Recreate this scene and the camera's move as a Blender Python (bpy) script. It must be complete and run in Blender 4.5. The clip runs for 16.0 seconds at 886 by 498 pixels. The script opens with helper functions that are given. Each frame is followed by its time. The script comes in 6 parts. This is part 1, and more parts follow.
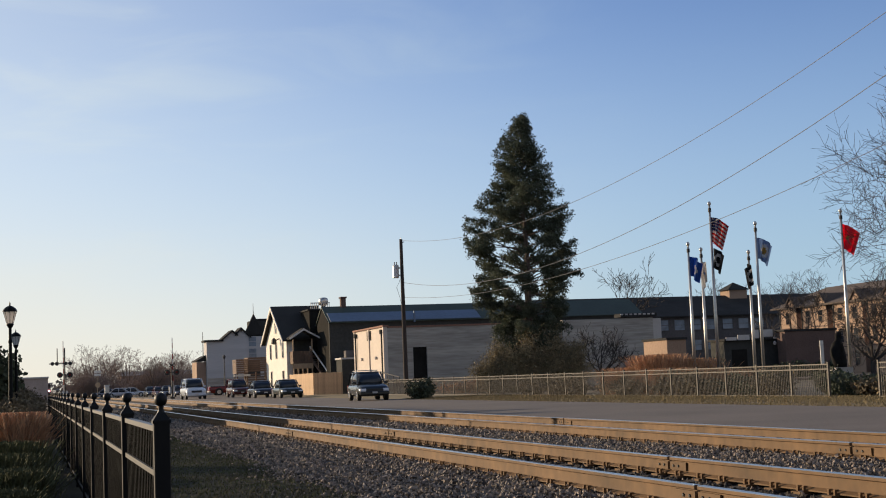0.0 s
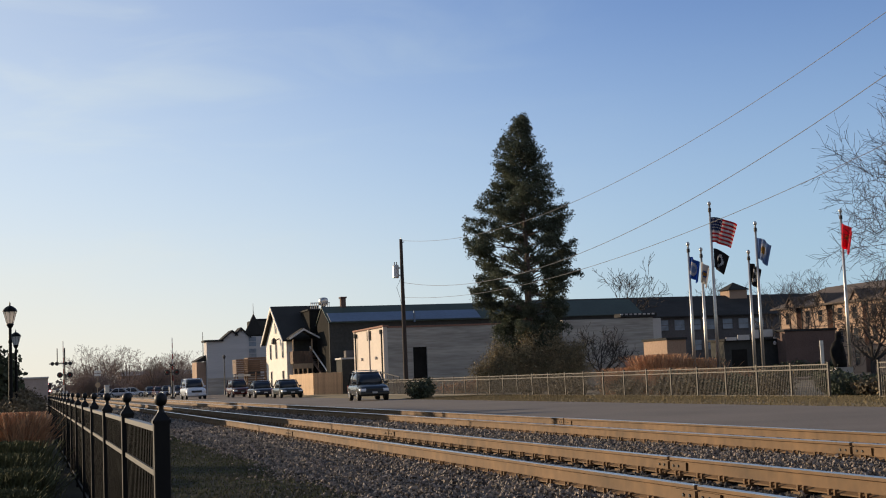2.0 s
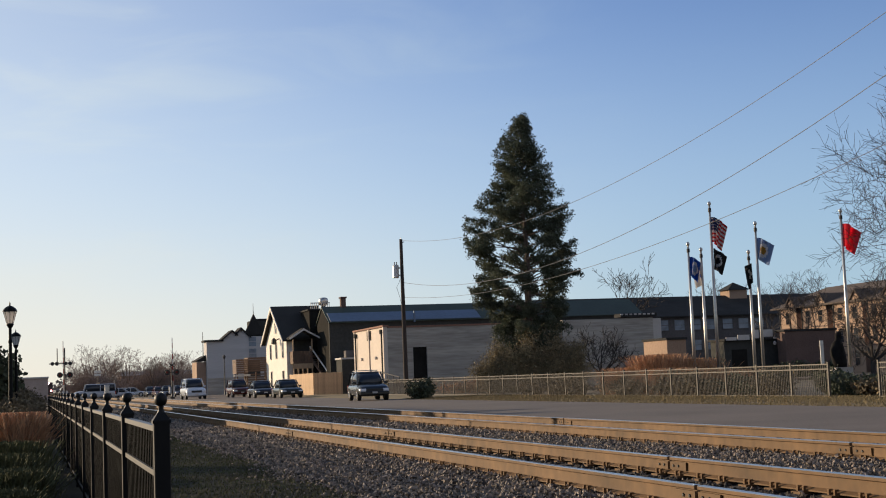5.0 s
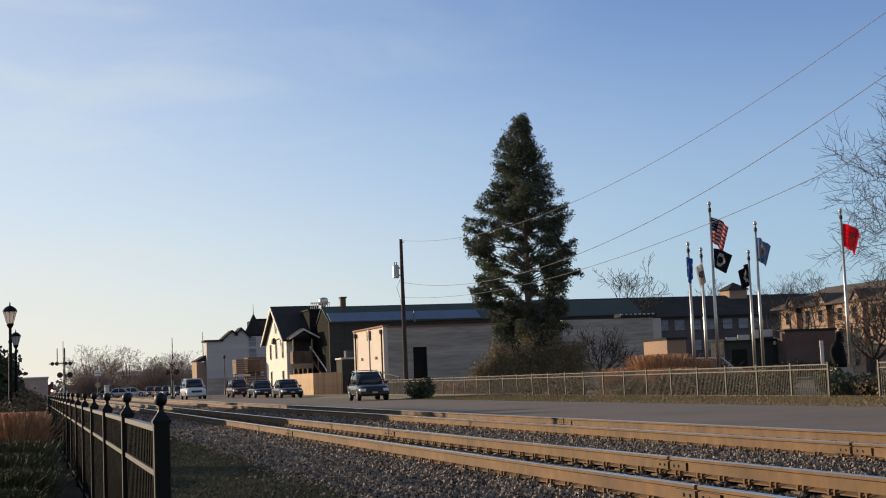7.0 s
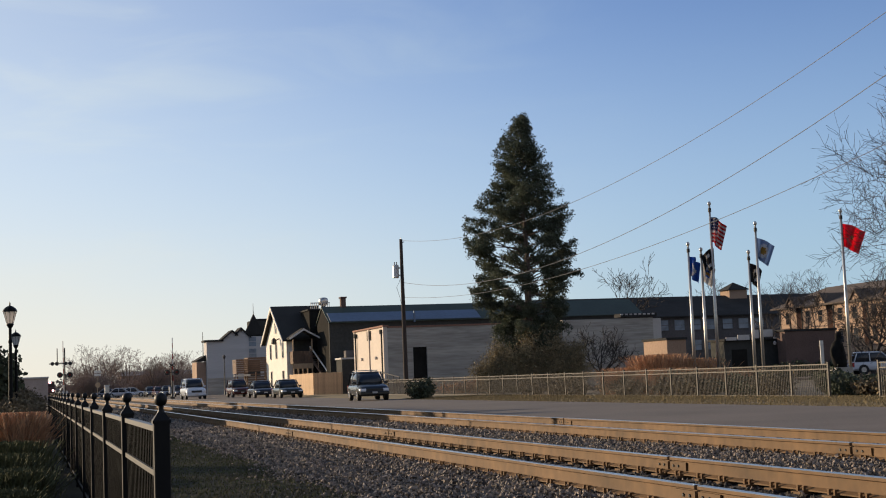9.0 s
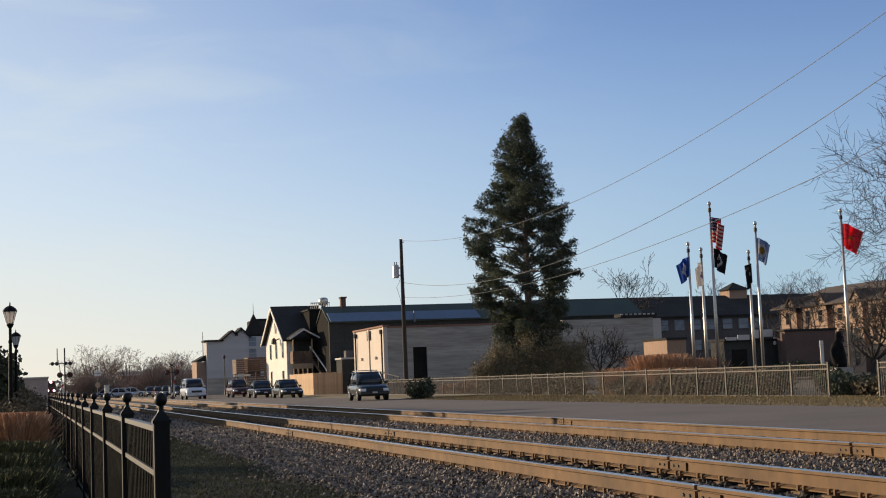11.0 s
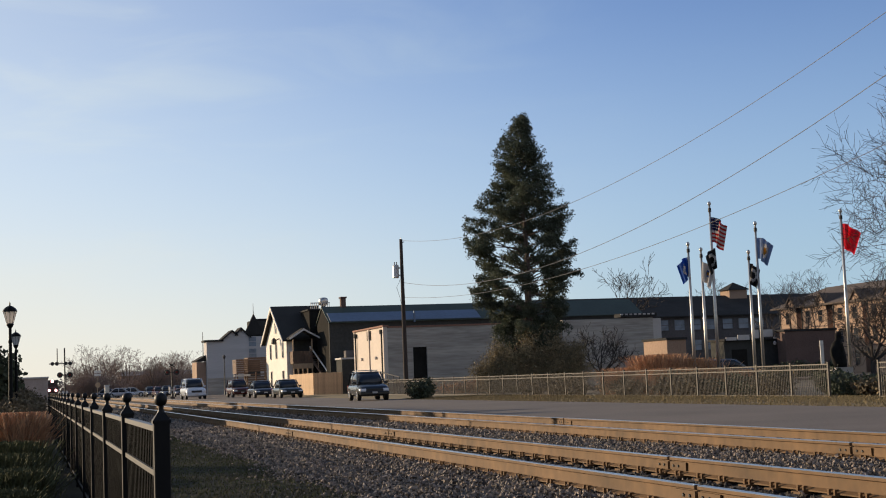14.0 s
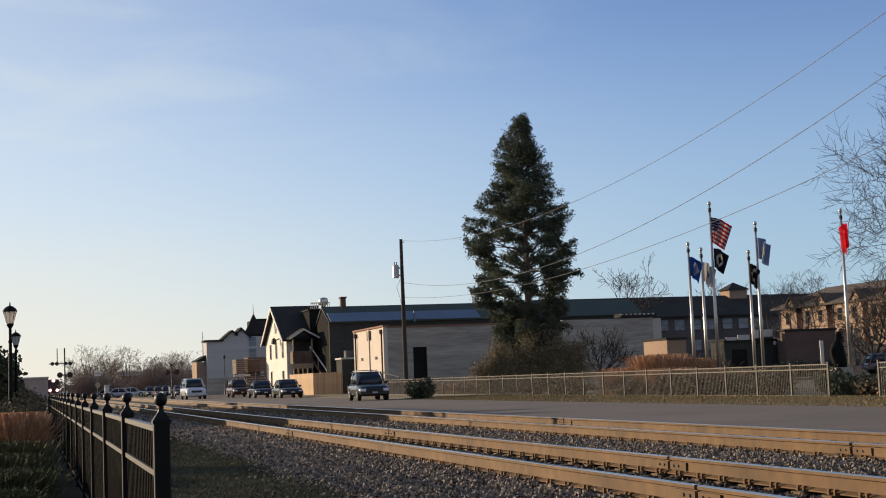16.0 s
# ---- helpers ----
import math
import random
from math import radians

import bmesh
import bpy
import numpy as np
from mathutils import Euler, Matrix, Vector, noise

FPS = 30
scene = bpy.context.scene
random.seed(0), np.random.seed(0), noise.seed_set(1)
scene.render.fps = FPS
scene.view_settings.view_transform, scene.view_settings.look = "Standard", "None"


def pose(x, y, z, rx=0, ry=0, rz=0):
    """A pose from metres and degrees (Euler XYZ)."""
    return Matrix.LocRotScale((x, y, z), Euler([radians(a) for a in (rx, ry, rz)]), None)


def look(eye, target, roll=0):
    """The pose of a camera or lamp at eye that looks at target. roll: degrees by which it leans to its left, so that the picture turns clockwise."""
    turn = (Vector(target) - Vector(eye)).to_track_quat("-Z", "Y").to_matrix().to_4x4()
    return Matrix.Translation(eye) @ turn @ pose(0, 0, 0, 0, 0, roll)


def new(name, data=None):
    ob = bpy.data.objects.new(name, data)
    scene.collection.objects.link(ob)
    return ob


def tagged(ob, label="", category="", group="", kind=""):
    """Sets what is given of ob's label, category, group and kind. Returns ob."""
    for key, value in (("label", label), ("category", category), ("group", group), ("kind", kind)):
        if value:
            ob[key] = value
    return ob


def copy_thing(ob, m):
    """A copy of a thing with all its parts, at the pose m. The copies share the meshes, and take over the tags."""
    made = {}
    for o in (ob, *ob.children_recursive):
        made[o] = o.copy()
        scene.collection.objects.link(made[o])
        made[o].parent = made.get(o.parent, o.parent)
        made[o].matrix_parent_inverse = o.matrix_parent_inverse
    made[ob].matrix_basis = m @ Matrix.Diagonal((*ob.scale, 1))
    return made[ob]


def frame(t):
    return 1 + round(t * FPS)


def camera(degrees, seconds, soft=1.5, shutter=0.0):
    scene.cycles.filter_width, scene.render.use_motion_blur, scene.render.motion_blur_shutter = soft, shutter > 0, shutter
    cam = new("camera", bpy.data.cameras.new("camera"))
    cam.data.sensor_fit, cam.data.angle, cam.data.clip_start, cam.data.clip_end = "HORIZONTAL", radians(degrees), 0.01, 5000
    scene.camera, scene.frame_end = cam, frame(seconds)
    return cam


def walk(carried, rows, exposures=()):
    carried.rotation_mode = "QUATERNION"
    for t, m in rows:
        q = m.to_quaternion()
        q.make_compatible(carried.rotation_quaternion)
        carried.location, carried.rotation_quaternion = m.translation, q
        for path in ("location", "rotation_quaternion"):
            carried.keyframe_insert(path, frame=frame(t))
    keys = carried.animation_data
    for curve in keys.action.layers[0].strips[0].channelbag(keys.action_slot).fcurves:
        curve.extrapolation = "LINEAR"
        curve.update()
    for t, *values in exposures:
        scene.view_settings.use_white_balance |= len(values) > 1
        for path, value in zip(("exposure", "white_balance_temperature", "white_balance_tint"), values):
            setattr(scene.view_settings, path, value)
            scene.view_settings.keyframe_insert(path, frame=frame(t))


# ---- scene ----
# The camera stands still beside a railway; tracks run along +Y, the town lies to +X.
cam = camera(35.264, 16.0, soft=1.05)
EYE = (0.0, 0.0, 0.995)
POSE = look(EYE, (28.504, 95.419, 10.089), -2.318)
walk(cam, [(0.0, POSE), (16.0, POSE)], [(0.0, 0.08, 6080, 24), (16.0, 0.08, 6080, 24)])

# ---- light ----
SUN_LEFT, SUN_UP = 46.0, 11.0
world = bpy.data.worlds.new("sky")
scene.world = world
world.use_nodes = True
wn = world.node_tree
sky = wn.nodes.new("ShaderNodeTexSky")
sky.sky_type, sky.sun_disc = "NISHITA", False
sky.sun_elevation, sky.sun_rotation = radians(SUN_UP), radians(-SUN_LEFT)
sky.air_density, sky.dust_density, sky.ozone_density = 0.73, 0.22, 2.4
wn.nodes["Background"].inputs["Strength"].default_value = 0.145
sun = new("sun", bpy.data.lights.new("sun", "SUN"))
sun.data.energy, sun.data.angle, sun.data.color = 5.0, radians(0.6), (1.0, 0.8, 0.46)
a, e = radians(SUN_LEFT), radians(SUN_UP)
to_sun = Vector((-math.sin(a) * math.cos(e), math.cos(a) * math.cos(e), math.sin(e)))
sun.matrix_world = look(to_sun * 50, (0, 0, 0))


def hazy_sky():
    """Thin winter haze over the clear sky: whiter towards the sun and the horizon, with faint drawn-out cirrus; the
    unseen far side is whitened as fill light.
    """
    def node(kind, **values):
        n = wn.nodes.new(kind)
        for k, v in values.items():
            n.inputs[k].default_value = v
        return n
    def math_node(op, a, b=0.0):
        n = wn.nodes.new("ShaderNodeMath")
        n.operation, n.use_clamp = op, True
        for k, v in enumerate((a, b)):
            if isinstance(v, float):
                n.inputs[k].default_value = v
            else:
                wn.links.new(v, n.inputs[k])
        return n.outputs[0]
    def ranged(v, lo, hi, out_lo, out_hi):
        n = node("ShaderNodeMapRange", **{"From Min": lo, "From Max": hi, "To Min": out_lo, "To Max": out_hi})
        n.interpolation_type = "SMOOTHSTEP"
        wn.links.new(v, n.inputs["Value"])
        return n.outputs[0]
    co = wn.nodes.new("ShaderNodeTexCoord")
    dot = wn.nodes.new("ShaderNodeVectorMath")
    dot.operation = "DOT_PRODUCT"
    wn.links.new(co.outputs["Generated"], dot.inputs[0])
    dot.inputs[1].default_value = to_sun
    sep = wn.nodes.new("ShaderNodeSeparateXYZ")
    wn.links.new(co.outputs["Generated"], sep.inputs[0])
    turn = wn.nodes.new("ShaderNodeMapping")
    turn.inputs["Rotation"].default_value, turn.inputs["Scale"].default_value = (0.35, 0.5, 0.2), (2.2, 2.2, 9.0)
    wn.links.new(co.outputs["Generated"], turn.inputs["Vector"])
    wisps = node("ShaderNodeTexNoise", Scale=2.6, Detail=6.0, Roughness=0.55, Distortion=0.5)
    wn.links.new(turn.outputs[0], wisps.inputs["Vector"])
    near_sun = ranged(dot.outputs["Value"], 0.3, 1.0, 0.0, 0.66)
    streaks = math_node("MULTIPLY", ranged(wisps.outputs["Fac"], 0.45, 0.8, 0.0, 0.4), ranged(dot.outputs["Value"], 0.3, 0.7, 0.1, 1.0))
    low = ranged(sep.outputs["Z"], -0.06, 0.32, 0.95, 0.0)
    clear = math_node("MULTIPLY", math_node("SUBTRACT", 1.0, near_sun), math_node("SUBTRACT", 1.0, streaks))
    clear = math_node("MULTIPLY", clear, math_node("SUBTRACT", 1.0, low))
    tone = node("ShaderNodeMix")
    tone.data_type = "RGBA"
    tone.inputs[6].default_value, tone.inputs[7].default_value = (*HAZE_FAR, 1), (*HAZE_SUN, 1)
    wn.links.new(ranged(dot.outputs["Value"], 0.15, 0.8, 0.0, 1.0), tone.inputs[0])
    # unseen sky opposite the sun, whitened to brighten the shaded sides
    clear = math_node("MULTIPLY", clear, ranged(dot.outputs["Value"], -0.6, 0.05, 0.4, 1.0))
    away = node("ShaderNodeMix")
    away.data_type = "RGBA"
    away.inputs[6].default_value = (*HAZE_FILL, 1)
    wn.links.new(ranged(dot.outputs["Value"], -0.5, 0.1, 0.0, 1.0), away.inputs[0])
    wn.links.new(tone.outputs[2], away.inputs[7])
    warm = node("ShaderNodeMix")
    warm.data_type = "RGBA"
    warm.inputs[7].default_value = (*HAZE_LOW, 1)
    wn.links.new(math_node("MULTIPLY", ranged(sep.outputs["Z"], -0.02, 0.16, 1.0, 0.0), ranged(dot.outputs["Value"], 0.3, 0.75, 0.0, 1.0)), warm.inputs[0])
    wn.links.new(away.outputs[2], warm.inputs[6])
    both = node("ShaderNodeMix")
    both.data_type = "RGBA"
    wn.links.new(clear, both.inputs[0])
    wn.links.new(warm.outputs[2], both.inputs[6])
    wn.links.new(sky.outputs[0], both.inputs[7])
    wn.links.new(both.outputs[2], wn.nodes["Background"].inputs[0])


HAZE_FILL, HAZE_FAR, HAZE_SUN, HAZE_LOW = (3.5, 3.6, 3.1), (2.5, 3.7, 3.85), (4.9, 5.5, 4.55), (5.7, 5.5, 4.0)
hazy_sky()

# ---- materials ----
def mat(name, col, rough=0.8, metal=0.0, var=0.35, grain=6.0, big=0.5, bump=0.2, second=None, per_piece=0.0, spec=0.5, emit=None, stretch=(1, 1, 1), through_light=0.0, coat=0.0):
    """A procedural surface: two scales of variation, fine relief, and a shade of its own for each piece."""
    m = bpy.data.materials.new(name)
    m.use_nodes = True
    t = m.node_tree
    b = t.nodes["Principled BSDF"]
    b.inputs["Roughness"].default_value, b.inputs["Metallic"].default_value = rough, metal
    b.inputs["Specular IOR Level"].default_value = spec
    co = t.nodes.new("ShaderNodeTexCoord")
    mp = t.nodes.new("ShaderNodeMapping")
    mp.inputs["Scale"].default_value = stretch
    t.links.new(co.outputs["Object"], mp.inputs["Vector"])
    n1, n2 = t.nodes.new("ShaderNodeTexNoise"), t.nodes.new("ShaderNodeTexNoise")
    n1.inputs["Scale"].default_value, n2.inputs["Scale"].default_value = grain, big
    n1.inputs["Detail"].default_value, n2.inputs["Detail"].default_value = 4, 5
    for n in (n1, n2):
        t.links.new(mp.outputs[0], n.inputs["Vector"])
    add = t.nodes.new("ShaderNodeMath")
    add.operation = "MULTIPLY_ADD"
    add.inputs[1].default_value = 0.5
    t.links.new(n1.outputs["Fac"], add.inputs[0])
    half = t.nodes.new("ShaderNodeMath")
    half.operation = "MULTIPLY"
    half.inputs[1].default_value = 0.5
    t.links.new(n2.outputs["Fac"], half.inputs[0])
    t.links.new(half.outputs[0], add.inputs[2])
    ramp = t.nodes.new("ShaderNodeValToRGB")
    lo = [c * (1 - var) for c in col]
    hi = second or [min(1, c * (1 + var)) for c in col]
    ramp.color_ramp.elements[0].position, ramp.color_ramp.elements[1].position = 0.33, 0.67
    ramp.color_ramp.elements[0].color, ramp.color_ramp.elements[1].color = (*lo, 1), (*hi, 1)
    t.links.new(add.outputs[0], ramp.inputs[0])
    last = ramp.outputs[0]
    if per_piece:
        info, geo = t.nodes.new("ShaderNodeObjectInfo"), t.nodes.new("ShaderNodeNewGeometry")
        s = t.nodes.new("ShaderNodeMath")
        t.links.new(info.outputs["Random"], s.inputs[0])
        t.links.new(geo.outputs["Random Per Island"], s.inputs[1])
        fr = t.nodes.new("ShaderNodeMath")
        fr.operation = "FRACT"
        t.links.new(s.outputs[0], fr.inputs[0])
        mr = t.nodes.new("ShaderNodeMapRange")
        mr.inputs["To Min"].default_value, mr.inputs["To Max"].default_value = 1 - per_piece, 1 + per_piece
        t.links.new(fr.outputs[0], mr.inputs["Value"])
        hs = t.nodes.new("ShaderNodeHueSaturation")
        t.links.new(mr.outputs[0], hs.inputs["Value"])
        t.links.new(last, hs.inputs["Color"])
        last = hs.outputs[0]
    t.links.new(last, b.inputs["Base Color"])
    if bump:
        bp = t.nodes.new("ShaderNodeBump")
        bp.inputs["Strength"].default_value, bp.inputs["Distance"].default_value = bump, 0.02
        t.links.new(n1.outputs["Fac"], bp.inputs["Height"])
        t.links.new(bp.outputs[0], b.inputs["Normal"])
    b.inputs["Coat Weight"].default_value, b.inputs["Coat Roughness"].default_value = coat, 0.06
    if through_light:
        tr, mx = t.nodes.new("ShaderNodeBsdfTranslucent"), t.nodes.new("ShaderNodeMixShader")
        mx.inputs[0].default_value = through_light
        t.links.new(last, tr.inputs["Color"])
        t.links.new(b.outputs[0], mx.inputs[1])
        t.links.new(tr.outputs[0], mx.inputs[2])
        t.links.new(mx.outputs[0], t.nodes["Material Output"].inputs["Surface"])
    if emit:
        b.inputs["Emission Color"].default_value, b.inputs["Emission Strength"].default_value = (*emit[0], 1), emit[1]
    return m


M = dict(
    ground=mat("dry_ground", (0.17, 0.135, 0.085), 0.95, var=0.5, grain=8, big=0.3, bump=0.6),
    # soil with the left side's deep shade put into its colour
    shadesoil=mat("shade_darkened_soil", (0.028, 0.025, 0.016), 0.95, spec=0.1, var=0.5, grain=8, big=0.5, bump=0.6),
    asphalt=mat("worn_asphalt", (0.132, 0.107, 0.088), 0.9, var=0.3, grain=14, big=0.25, bump=0.15),
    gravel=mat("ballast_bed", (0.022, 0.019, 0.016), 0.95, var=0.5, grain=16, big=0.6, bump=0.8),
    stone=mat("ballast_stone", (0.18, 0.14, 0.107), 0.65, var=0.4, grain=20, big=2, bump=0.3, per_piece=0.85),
    # fouled stones, with the rail's shadow also put into the colour
    shadestone=mat("fouled_shaded_ballast_stone", (0.05, 0.042, 0.034), 0.8, var=0.4, grain=20, big=2, bump=0.3, per_piece=0.7),
    brownroof=mat("brown_shingles", (0.1, 0.075, 0.058), 0.92, var=0.3, grain=9, big=0.5, bump=0.4),
    rust=mat("rusty_rail_steel", (0.132, 0.073, 0.028), 0.75, var=0.42, grain=9, big=1.1, bump=0.15, stretch=(1, 0.6, 0.5), spec=0.35),
    railtop=mat("polished_rail_head", (0.5, 0.48, 0.46), 0.28, 1.0, var=0.15, grain=5, big=0.5, bump=0.03, stretch=(1, 0.1, 1)),
    tie=mat("weathered_tie_wood", (0.04, 0.03, 0.022), 0.95, var=0.5, grain=14, big=2, bump=0.5, per_piece=0.3, stretch=(0.2, 1, 1)),
    grass=mat("winter_grass", (0.3, 0.22, 0.11), 0.95, var=0.4, grain=5, big=0.4, bump=0.6, per_piece=0.35, second=(0.25, 0.195, 0.09)),
    black=mat("black_painted_steel", (0.005, 0.0055, 0.0055), 0.4, 0.0, spec=0.1, var=0.3, grain=20, big=3, bump=0.05),
    blackpost=mat("satin_black_steel", (0.004, 0.004, 0.004), 0.5, 0.0, spec=0.3, var=0.3, grain=20, big=3, bump=0.02),
    # same black paint, its gloss raised so the rails show sun glints
    blackrail=mat("glint_boosted_black_steel", (0.006, 0.006, 0.006), 0.42, 0.0, spec=1.0, var=0.3, grain=20, big=3, bump=0.05),
    blocksiding=mat("grey_brown_siding", (0.1, 0.092, 0.09), 0.9, var=0.25, grain=4, big=0.4, bump=0.2),
    bronze=mat("bronze_painted_steel", (0.044, 0.036, 0.026), 0.5, 0.15, spec=0.5, var=0.2, grain=20, big=2, bump=0.05),
    concrete=mat("painted_concrete_block", (0.37, 0.335, 0.285), 0.9, var=0.34, grain=3, big=0.5, bump=0.25, stretch=(0.25, 0.25, 2.4)),
    panel=mat("cream_wall_panel", (0.6, 0.52, 0.44), 0.85, var=0.1, grain=4, big=0.4, bump=0.1),
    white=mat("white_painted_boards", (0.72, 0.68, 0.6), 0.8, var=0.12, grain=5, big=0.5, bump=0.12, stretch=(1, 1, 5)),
    greysiding=mat("grey_siding", (0.46, 0.45, 0.44), 0.85, var=0.12, grain=3, big=0.3, bump=0.2, stretch=(0.3, 0.3, 6)),
    # dark siding, also the shaded walls of the white house
    darkwall=mat("dark_and_shaded_siding", (0.055, 0.055, 0.05), 0.9, var=0.25, grain=4, big=0.4, bump=0.2, spec=0.15),
    roof=mat("dark_shingles", (0.035, 0.034, 0.032), 0.92, var=0.3, grain=9, big=0.5, bump=0.4, spec=0.2),
    greenroof=mat("dark_green_metal_roof", (0.042, 0.06, 0.05), 0.75, var=0.2, grain=4, big=0.3, bump=0.1),
    blueroof=mat("blue_roof_panel", (0.105, 0.15, 0.22), 0.55, var=0.15, grain=3, big=0.4, bump=0.1),
    brick=mat("tan_brick", (0.33, 0.225, 0.155), 0.9, var=0.22, grain=10, big=0.4, bump=0.2),
    redbrick=mat("red_brick", (0.25, 0.13, 0.09), 0.9, var=0.25, grain=10, big=0.4, bump=0.2),
    trim=mat("pale_trim", (0.5, 0.47, 0.43), 0.7, var=0.1, grain=6, big=0.6, bump=0.05),
    glass=mat("window_glass", (0.02, 0.024, 0.03), 0.08, 0.0, var=0.3, grain=1.5, big=0.5, bump=0.0, spec=0.5),
    # paler, bluer panes than the other windows
    paleglass=mat("pale_window_glass", (0.2, 0.24, 0.28), 0.15, 0.0, var=0.3, grain=1.5, big=0.5, bump=0.0),
    # near-black for openings and for walls whose shade is coloured in
    dark=mat("dark_opening_and_shade", (0.02, 0.019, 0.017), 0.9, var=0.3, grain=4, big=0.6, bump=0.1, spec=0.06),
    fencewood=mat("new_cedar_boards", (0.5, 0.34, 0.2), 0.85, var=0.18, grain=10, big=1, bump=0.2, per_piece=0.14, stretch=(1, 1, 0.2)),
    brownwood=mat("stained_timber", (0.15, 0.092, 0.058), 0.8, var=0.25, grain=10, big=1, bump=0.2, per_piece=0.15),
    poleswood=mat("creosoted_pole", (0.06, 0.045, 0.036), 0.9, var=0.35, grain=12, big=1, bump=0.3, stretch=(1, 1, 0.15)),
    steel=mat("galvanised_steel", (0.5, 0.5, 0.5), 0.45, 0.7, var=0.15, grain=8, big=1, bump=0.05),
    alu=mat("brushed_aluminium", (0.5, 0.48, 0.44), 0.32, 0.75, var=0.12, grain=8, big=1, bump=0.03),
    needles=mat("spruce_needles", (0.068, 0.082, 0.052), 0.8, through_light=0.25, var=0.35, grain=2, big=0.4, bump=0.0, per_piece=0.35),
    twig=mat("bare_twigs", (0.045, 0.036, 0.03), 0.9, var=0.3, grain=5, big=0.6, bump=0.2),
    bark=mat("grey_bark", (0.11, 0.085, 0.068), 0.95, var=0.35, grain=10, big=1, bump=0.5, stretch=(1, 1, 0.25)),
    shrub=mat("brown_shrub_leaves", (0.13, 0.1, 0.056), 0.9, var=0.4, grain=3, big=0.6, bump=0.0, per_piece=0.45),
    underbrush=mat("olive_brown_brush", (0.24, 0.19, 0.105), 0.9, var=0.4, grain=3, big=0.6, bump=0.0, per_piece=0.45),
    hedge=mat("dark_evergreen_leaves", (0.055, 0.066, 0.036), 0.85, var=0.4, grain=3, big=0.6, bump=0.0, per_piece=0.45),
    drygrass=mat("dry_ornamental_grass", (0.5, 0.28, 0.15), 0.9, var=0.25, grain=4, big=0.6, bump=0.0, per_piece=0.35),
    tyre=mat("black_rubber", (0.02, 0.02, 0.02), 0.85, var=0.2, grain=20, big=2, bump=0.1),
    wire=mat("weathered_cable", (0.13, 0.13, 0.135), 0.6, 0.0, var=0.1, grain=5, big=1, bump=0.0),
    redlens=mat("red_signal_lens", (0.12, 0.01, 0.01), 0.25, var=0.1, grain=5, big=1, bump=0.0),
    taillens=mat("red_lamp_lens", (0.3, 0.015, 0.015), 0.2, var=0.1, grain=5, big=1, bump=0.0),
    beam=mat("lit_headlamp", (1, 0.95, 0.9), 0.3, var=0.02, grain=5, big=1, bump=0.0, emit=((1, 0.42, 0.36), 5)),
    clear=mat("clear_headlamp", (0.75, 0.76, 0.78), 0.12, var=0.05, grain=5, big=1, bump=0.0, spec=0.9),
    lampglass=mat("frosted_lantern_glass", (0.95, 0.92, 0.88), 0.4, var=0.04, grain=4, big=1, bump=0.0, through_light=0.75),
    iron=mat("sooty_black_iron", (0.026, 0.025, 0.024), 0.6, 0.2, var=0.4, grain=8, big=0.8, bump=0.1),
    # grass darkened in its colour to stand for shade
    shadegrass=mat("dull_shaded_grass", (0.075, 0.078, 0.03), 0.95, var=0.4, grain=5, big=0.5, bump=0.3, per_piece=0.3),
    pavilion=mat("reddish_brown_brick", (0.12, 0.075, 0.06), 0.9, var=0.3, grain=9, big=0.6, bump=0.2),
    bronzestatue=mat("dark_bronze", (0.01, 0.0095, 0.009), 0.85, 0.0, spec=0.15, var=0.4, grain=6, big=1.5, bump=0.2),
    maroon=mat("dull_maroon_paint", (0.04, 0.02, 0.016), 0.7, var=0.3, grain=5, big=0.6, bump=0.1),
    # twig colour lightened to stand for haze over the distance
    fartwig=mat("haze_lightened_twigs", (0.25, 0.18, 0.14), 0.95, var=0.3, grain=2, big=0.3, bump=0.0),
    stucco=mat("dusty_pink_stucco", (0.4, 0.32, 0.27), 0.9, var=0.15, grain=4, big=0.5, bump=0.1),
    far=mat("hazy_far_woods", (0.2, 0.17, 0.16), 0.95, var=0.3, grain=0.2, big=0.03, bump=0.0),
)


def paint(name, col, rough=0.22):
    return mat(name, col, rough, 0.0, var=0.06, grain=3, big=0.6, bump=0.0, spec=0.3, coat=0.35)


# ---- mesh helpers ----
def box(bm, x0, x1, y0, y1, z0, z1):
    v = [bm.verts.new((x, y, z)) for x in (x0, x1) for y in (y0, y1) for z in (z0, z1)]
    fs = [(0, 1, 3, 2), (4, 6, 7, 5), (0, 4, 5, 1), (2, 3, 7, 6), (0, 2, 6, 4), (1, 5, 7, 3)]
    return [bm.faces.new([v[i] for i in f]) for f in fs]


def tube(bm, p0, p1, r0, r1=None, n=8, cap=True):
    p0, p1 = Vector(p0), Vector(p1)
    r1 = r0 if r1 is None else r1
    q = (p1 - p0).to_track_quat("Z", "X")
    ring = []
    for p, r in ((p0, r0), (p1, r1)):
        ring.append([bm.verts.new(p + q @ Vector((r * math.cos(k * math.tau / n), r * math.sin(k * math.tau / n), 0))) for k in range(n)])
    for k in range(n):
        bm.faces.new((ring[0][k], ring[0][(k + 1) % n], ring[1][(k + 1) % n], ring[1][k]))
    if cap:
        bm.faces.new(ring[0][::-1])
        bm.faces.new(ring[1])


def turned(bm, x, y, prof, n=12):
    """A turned form about the vertical at x, y: prof holds (radius, height)."""
    rings = [[bm.verts.new((x + r * math.cos(k * math.tau / n), y + r * math.sin(k * math.tau / n), z)) for k in range(n)] for r, z in prof]
    for p, q in zip(rings, rings[1:]):
        for k in range(n):
            bm.faces.new((p[k], p[(k + 1) % n], q[(k + 1) % n], q[k]))
    bm.faces.new(rings[0][::-1])
    bm.faces.new(rings[-1])


